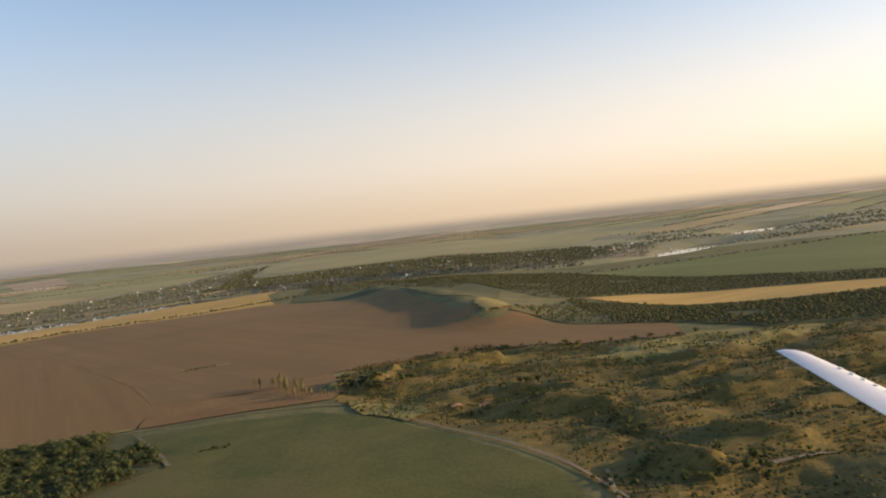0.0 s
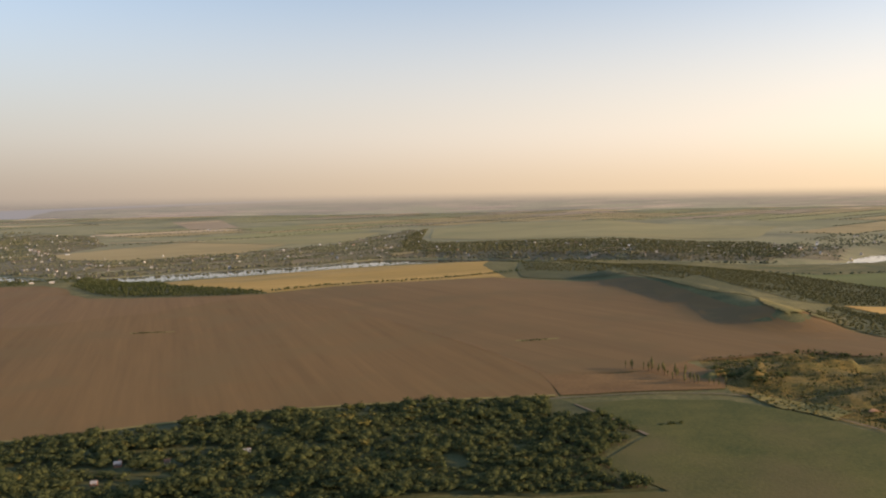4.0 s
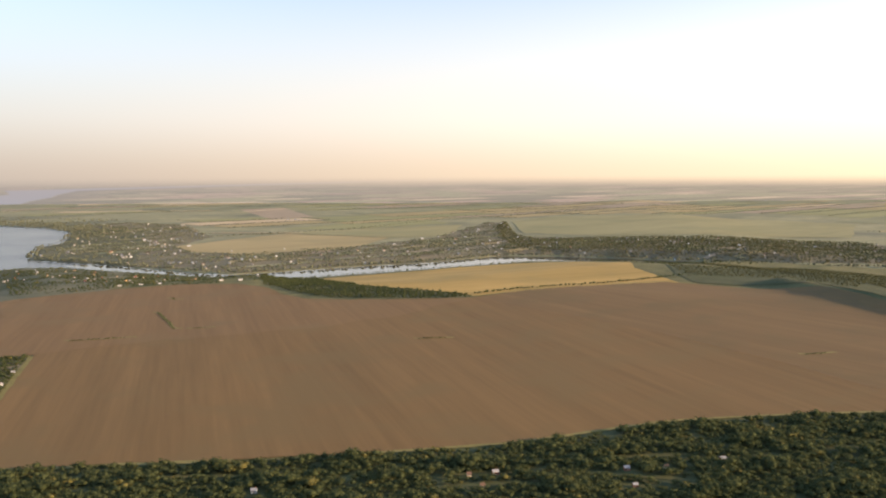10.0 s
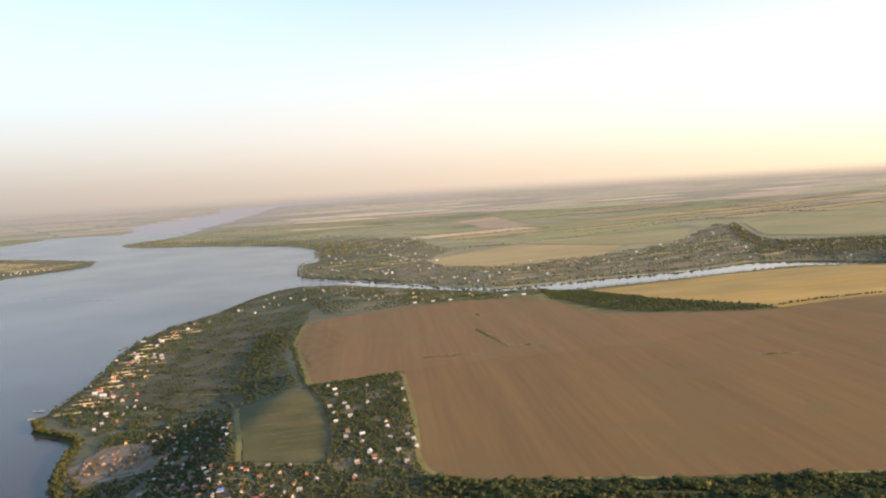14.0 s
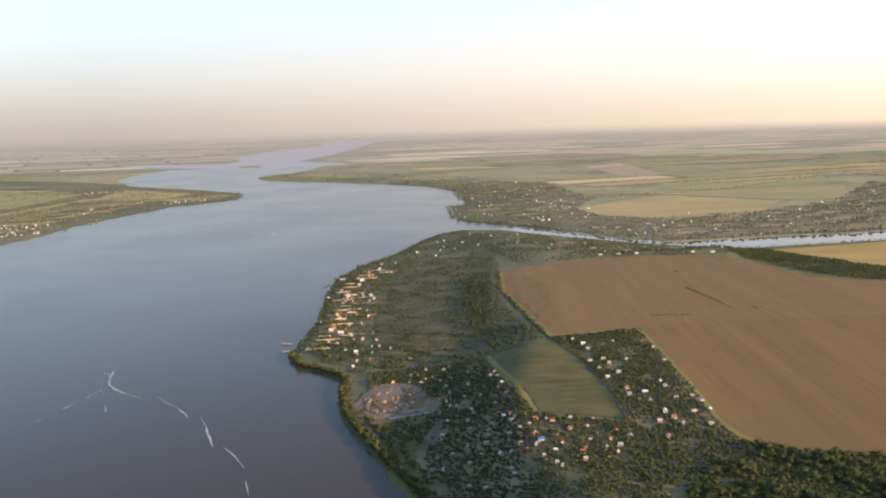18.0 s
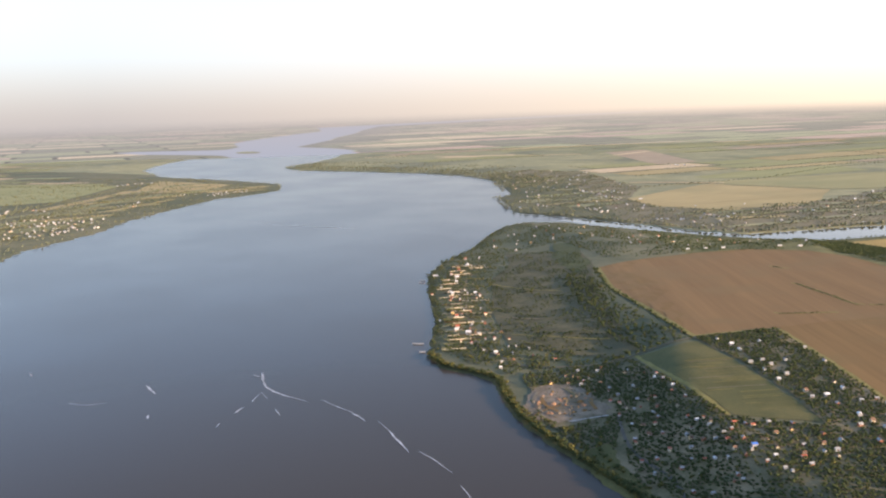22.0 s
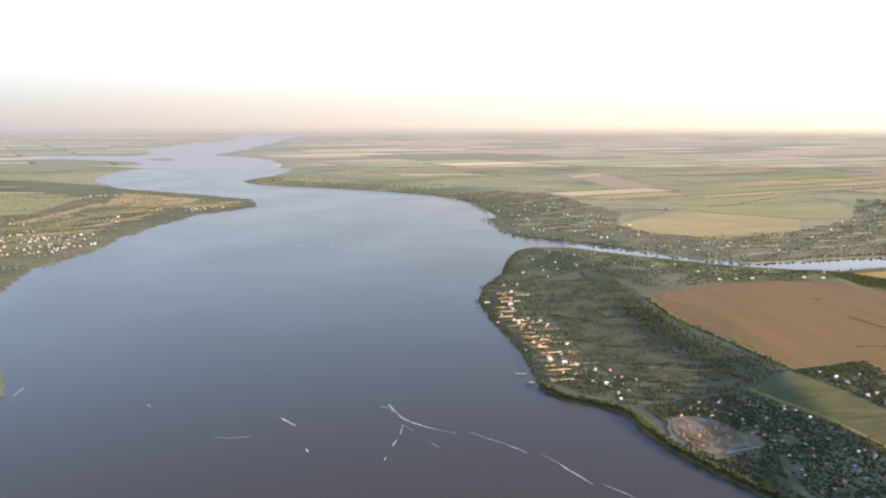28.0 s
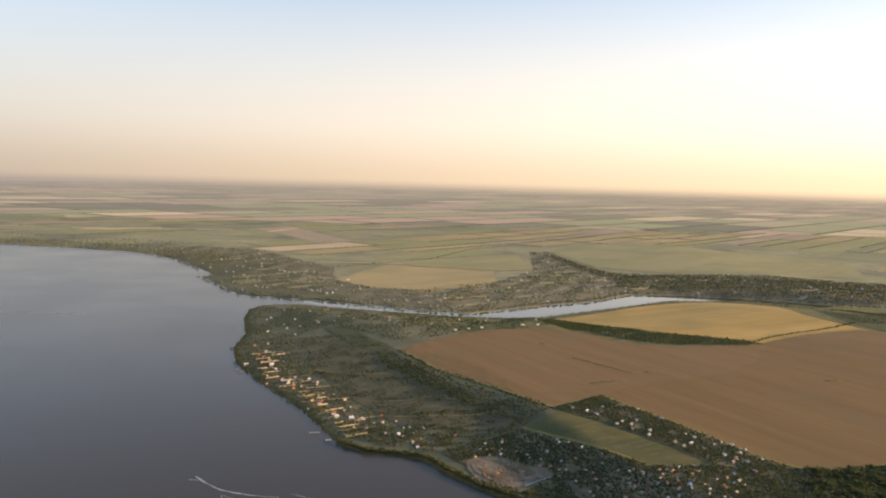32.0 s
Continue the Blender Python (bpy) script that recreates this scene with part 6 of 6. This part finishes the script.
# bush clumps that stand alone in the ploughed field
for pts in ([(-124, 376), (-112, 381)], [(-356, 409), (-340, 414)], [(-594, 507), (-560, 461), (-543, 436)], [(-594, 387), (-576, 394), (-560, 402)], [(-73, 224), (-65, 227)], [(-530, 438), (-521, 442)], [(-624, 586), (-614, 578)]):
    if pts[0][1] > 300:
        ribbon("grass_patch", [np.array(pts[0]) + (-4, 1), *pts, np.array(pts[-1]) + (6, 2)], 2.6, M_VERGE, 0.42, 3, "unploughed dry grass round a bush clump", "grass", wobble=0.5)
    plant("bush_clump", along(pts, 1.0, 0.5, 120 + int(-pts[0][0])), 0.4, 1.0, NEAR_T, LEAVES, "low dark bush clump left unploughed in the field", 121, 1.1)
# lombardy poplars at the corner of the ploughed field
pop = None
for i, (x, y) in enumerate(along([(-76, 310), (-70, 306), (-62, 299), (-57, 286), (-50, 280), (-43, 276)], 1.5, 1.8, 130)):
    if pop is None:
        pop = tagged(new("poplar"), "slender tall poplar at the field corner", "tree", "row of poplars")
        v, f = crown_template(150, 60, True)
        tr = new("trunk", tri_mesh("trunk", TRUNK_T[0] * (0.2, 0.2, 3.4), TRUNK_T[1], [M_BARK]))
        cr = new("crown", tri_mesh("crown", v * (0.6, 0.6, 2.5) + (0, 0, 3.5), f, [M_POPLAR]))
        tr.parent = cr.parent = pop
        ob = pop
    else:
        ob = copy_thing(pop, Matrix())
    k = R.uniform(0.5, 0.95)
    ob.matrix_basis = pose(x, y, float(height(np.array([x]), np.array([y]))[0]) - 0.1, 0, 0, R.uniform(0, 360)) @ Matrix.Diagonal((k, k, k * R.uniform(0.8, 1.2), 1))

# ---- river: foam streaks, jetties ----
STREAKS = (([(-908, 154), (-899, 144), (-888, 133)], 1.7), ([(-902, 147), (-884, 130), (-864, 123), (-841, 120)], 1.1), ([(-912, 148), (-903, 146)], 0.9), ([(-836, 127), (-819, 120), (-804, 116)], 0.5), ([(-806, 116), (-797, 112), (-788, 107)], 0.9),
           ([(-781, 110), (-764, 98)], 0.5), ([(-766, 99), (-755, 90), (-741, 79)], 1.2), ([(-737, 82), (-722, 75), (-708, 66)], 0.6), ([(-697, 55), (-684, 43)], 0.6), ([(-965, 100), (-957, 96), (-945, 90)], 1.5), ([(-984, 53), (-972, 54), (-960, 64)], 0.5), ([(-1068, 84), (-1060, 80)], 0.9),
           ([(-881, 122), (-874, 104)], 0.5), ([(-872, 96), (-870, 84)], 0.7), ([(-866, 68), (-864, 62)], 0.6), ([(-880, 121), (-868, 113)], 0.5), ([(-852, 101), (-841, 93)], 0.5), ([(-918, 60), (-913, 55)], 0.9), ([(-1359, 796), (-1323, 798), (-1278, 806)], 1.8), ([(-1510, 815), (-1440, 804), (-1360, 800)], 0.9), ([(-1325, 800), (-1300, 795)], 2.6), ([(-1182, 76), (-1172, 58)], 1.0))
for pts, w in STREAKS:
    ribbon("foam_streak", pts, w, M_FOAM, step=1.6, label="white foam streak drifting on the river", category="foam", wobble=0.85, level=0.12, taper=True)


def jetty(x, y, turn, length):
    ob = tagged(new("jetty"), "small weathered concrete jetty reaching into the river", "jetty", "jetties")
    bm = bmesh.new()
    box(bm, 0, length, -0.8, 0.8, 0.55, 0.8)
    part("deck", bm, M_CONCRETE, ob)
    for k in range(4):
        for s in (-0.6, 0.6):
            bm = bmesh.new()
            bmesh.ops.create_cone(bm, cap_ends=True, segments=8, radius1=0.14, radius2=0.14, depth=3.2, matrix=Matrix.Translation((length * (k + 0.5) / 4, s, -1.05)))
            part("pile", bm, M_CONCRETE, ob)
    ob.matrix_basis = pose(x, y, 0, 0, 0, turn)


jetty(-838, 262, 195, 9), jetty(-955, 466, 190, 7), jetty(-960, 476, 185, 6), jetty(-826, 244, 210, 5)

# heaps of earth and rubble on the building ground
def heap(x, y, r, h, material, seed):
    rng = np.random.RandomState(seed)
    bm = bmesh.new()
    bmesh.ops.create_cone(bm, cap_ends=False, segments=12, radius1=r, radius2=r * 0.25, depth=h, matrix=Matrix.Translation((0, 0, h / 2)))
    top = [v for v in bm.verts if v.co.z > h * 0.9]
    bm.faces.new(top)
    bmesh.ops.subdivide_edges(bm, edges=bm.edges[:], cuts=1)
    for v in bm.verts:
        v.co.x *= 1 + rng.uniform(-0.18, 0.18)
        v.co.y *= 1 + rng.uniform(-0.18, 0.18)
        v.co.z += rng.uniform(-0.12, 0.12) * h
    bmesh.ops.recalc_face_normals(bm, faces=bm.faces)
    me = bpy.data.meshes.new("spoil_mound")
    bm.to_mesh(me)
    bm.free()
    me.materials.append(material)
    ob = tagged(new("spoil_mound", me), "rough mound of sandy earth and rubble", "mound", "mounds on the building ground")
    ob.matrix_basis = pose(x, y, float(height(np.array([x]), np.array([y]))[0]) + 0.1, 0, 0, rng.uniform(0, 360))


M_CLAY = surface("orange_clay", (0.26, 0.14, 0.075), (0.40, 0.23, 0.13), 0.2, 1.5, bump=0.4)
for i in range(56):
    k, a = R.uniform(0, 1) ** 0.5, R.uniform(0, 6.283)
    heap(-690 + 17 * k * math.cos(a) - 9 * k * math.sin(a), 177 + 10 * k * math.cos(a) + 19 * k * math.sin(a), R.uniform(0.6, 2.4), R.uniform(0.5, 1.5), R.choice([M_SAND, M_CLAY, M_TURNED, M_SAND]), i)

plant("bushes", stand(PIT, 3.4, 143, 0.6, 0.8, 12), 0.35, 1.0, MID_T, LEAVES, "weeds and bushes over the building ground", 144, 1.1, gold=0.2)
draped("sandy_slope", [(-3, 241), (0, 246), (3, 247), (4, 250), (7, 254), (8, 251), (5, 246), (1, 242)], M_CLAY, 0.4, 1.2, "bare orange clay slope in the quarry", "sand", ragged=1.4)
draped("yellow_grass", [(-38, 267), (-21, 260), (-10, 240), (-16, 232), (-32, 249)], M_VERGE, 0.45, 3, "tall yellow grass along the farm track", "grass", ragged=1.2)
plant("bushes", stand([(-38, 267), (-21, 260), (-10, 240), (-16, 232), (-32, 249)], 2.2, 141, 0.7), 0.4, 1.0, MID_T, [M_POPLAR, M_OLDGOLD, M_BARK], "sunlit yellow-green bushes along the farm track", 142, 1.3, gold=0.3)

# ---- the aircraft's own wing, as it stands at the start of the flight ----
M_WING = surface("white_gloss_paint", (0.80, 0.78, 0.73), (0.88, 0.86, 0.81), 0.5, 5.0, rough=0.32, gloss=0.5)


def wing(m):
    ob = tagged(new("aircraft_wing"), "white aircraft wing with rounded tip and a rivet row", "aircraft wing")
    bm = bmesh.new()
    rings = []
    span, n = 7.4, 24
    for i in range(29):
        k = i / 28
        x = span * k ** 1.6
        k = x / span
        tip = max(0.0, 1 - k / 0.035)
        chord = 0.76 * (0.42 + 0.58 * min(1.0, x / 2.6) ** 0.8) * math.sqrt(max(0.02, 1 - tip ** 2.2))
        thick = 0.075 * math.sqrt(max(0.01, 1 - tip ** 2))
        ring = []
        for j in range(n):
            a = 2 * math.pi * j / n
            u = 0.5 - 0.5 * math.cos(a)
            camber = 0.035 * math.sin(math.pi * u) * chord
            prof = thick * (1.5 * math.sqrt(u) * (1 - u) + 0.12 * (1 - u)) * (1 if a < math.pi else -0.55)
            ring.append(bm.verts.new((x, chord * (1 - u), prof + camber)))
        rings.append(ring)
    for p, q in zip(rings, rings[1:]):
        for j in range(n):
            bm.faces.new((p[j], p[(j + 1) % n], q[(j + 1) % n], q[j]))
    bm.faces.new(rings[0])
    bm.faces.new(rings[-1][::-1])
    bmesh.ops.recalc_face_normals(bm, faces=bm.faces)
    for f in bm.faces:
        f.smooth = True
    part("skin", bm, M_WING, ob)
    for i in range(26):
        bm = bmesh.new()
        bmesh.ops.create_cone(bm, cap_ends=True, segments=8, radius1=0.034, radius2=0.026, depth=0.016, matrix=Matrix.Translation((0.9 + i * 0.2, 0.76 * (0.42 + 0.58 * min(1.0, (0.9 + i * 0.2) / 2.6) ** 0.8) * 0.74, 0.074)))
        part("rivet", bm, M_FRAME, ob)
    ob.matrix_basis = m
    return ob


wing(pose(4.63, 11.93, 81.57, -6.4, 12.5, -78.9))

# from plan units to metres
for ob in list(scene.objects):
    if ob.parent is None and ob.type in ("MESH", "EMPTY"):
        ob.matrix_basis = Matrix.Scale(UNIT, 4) @ ob.matrix_basis
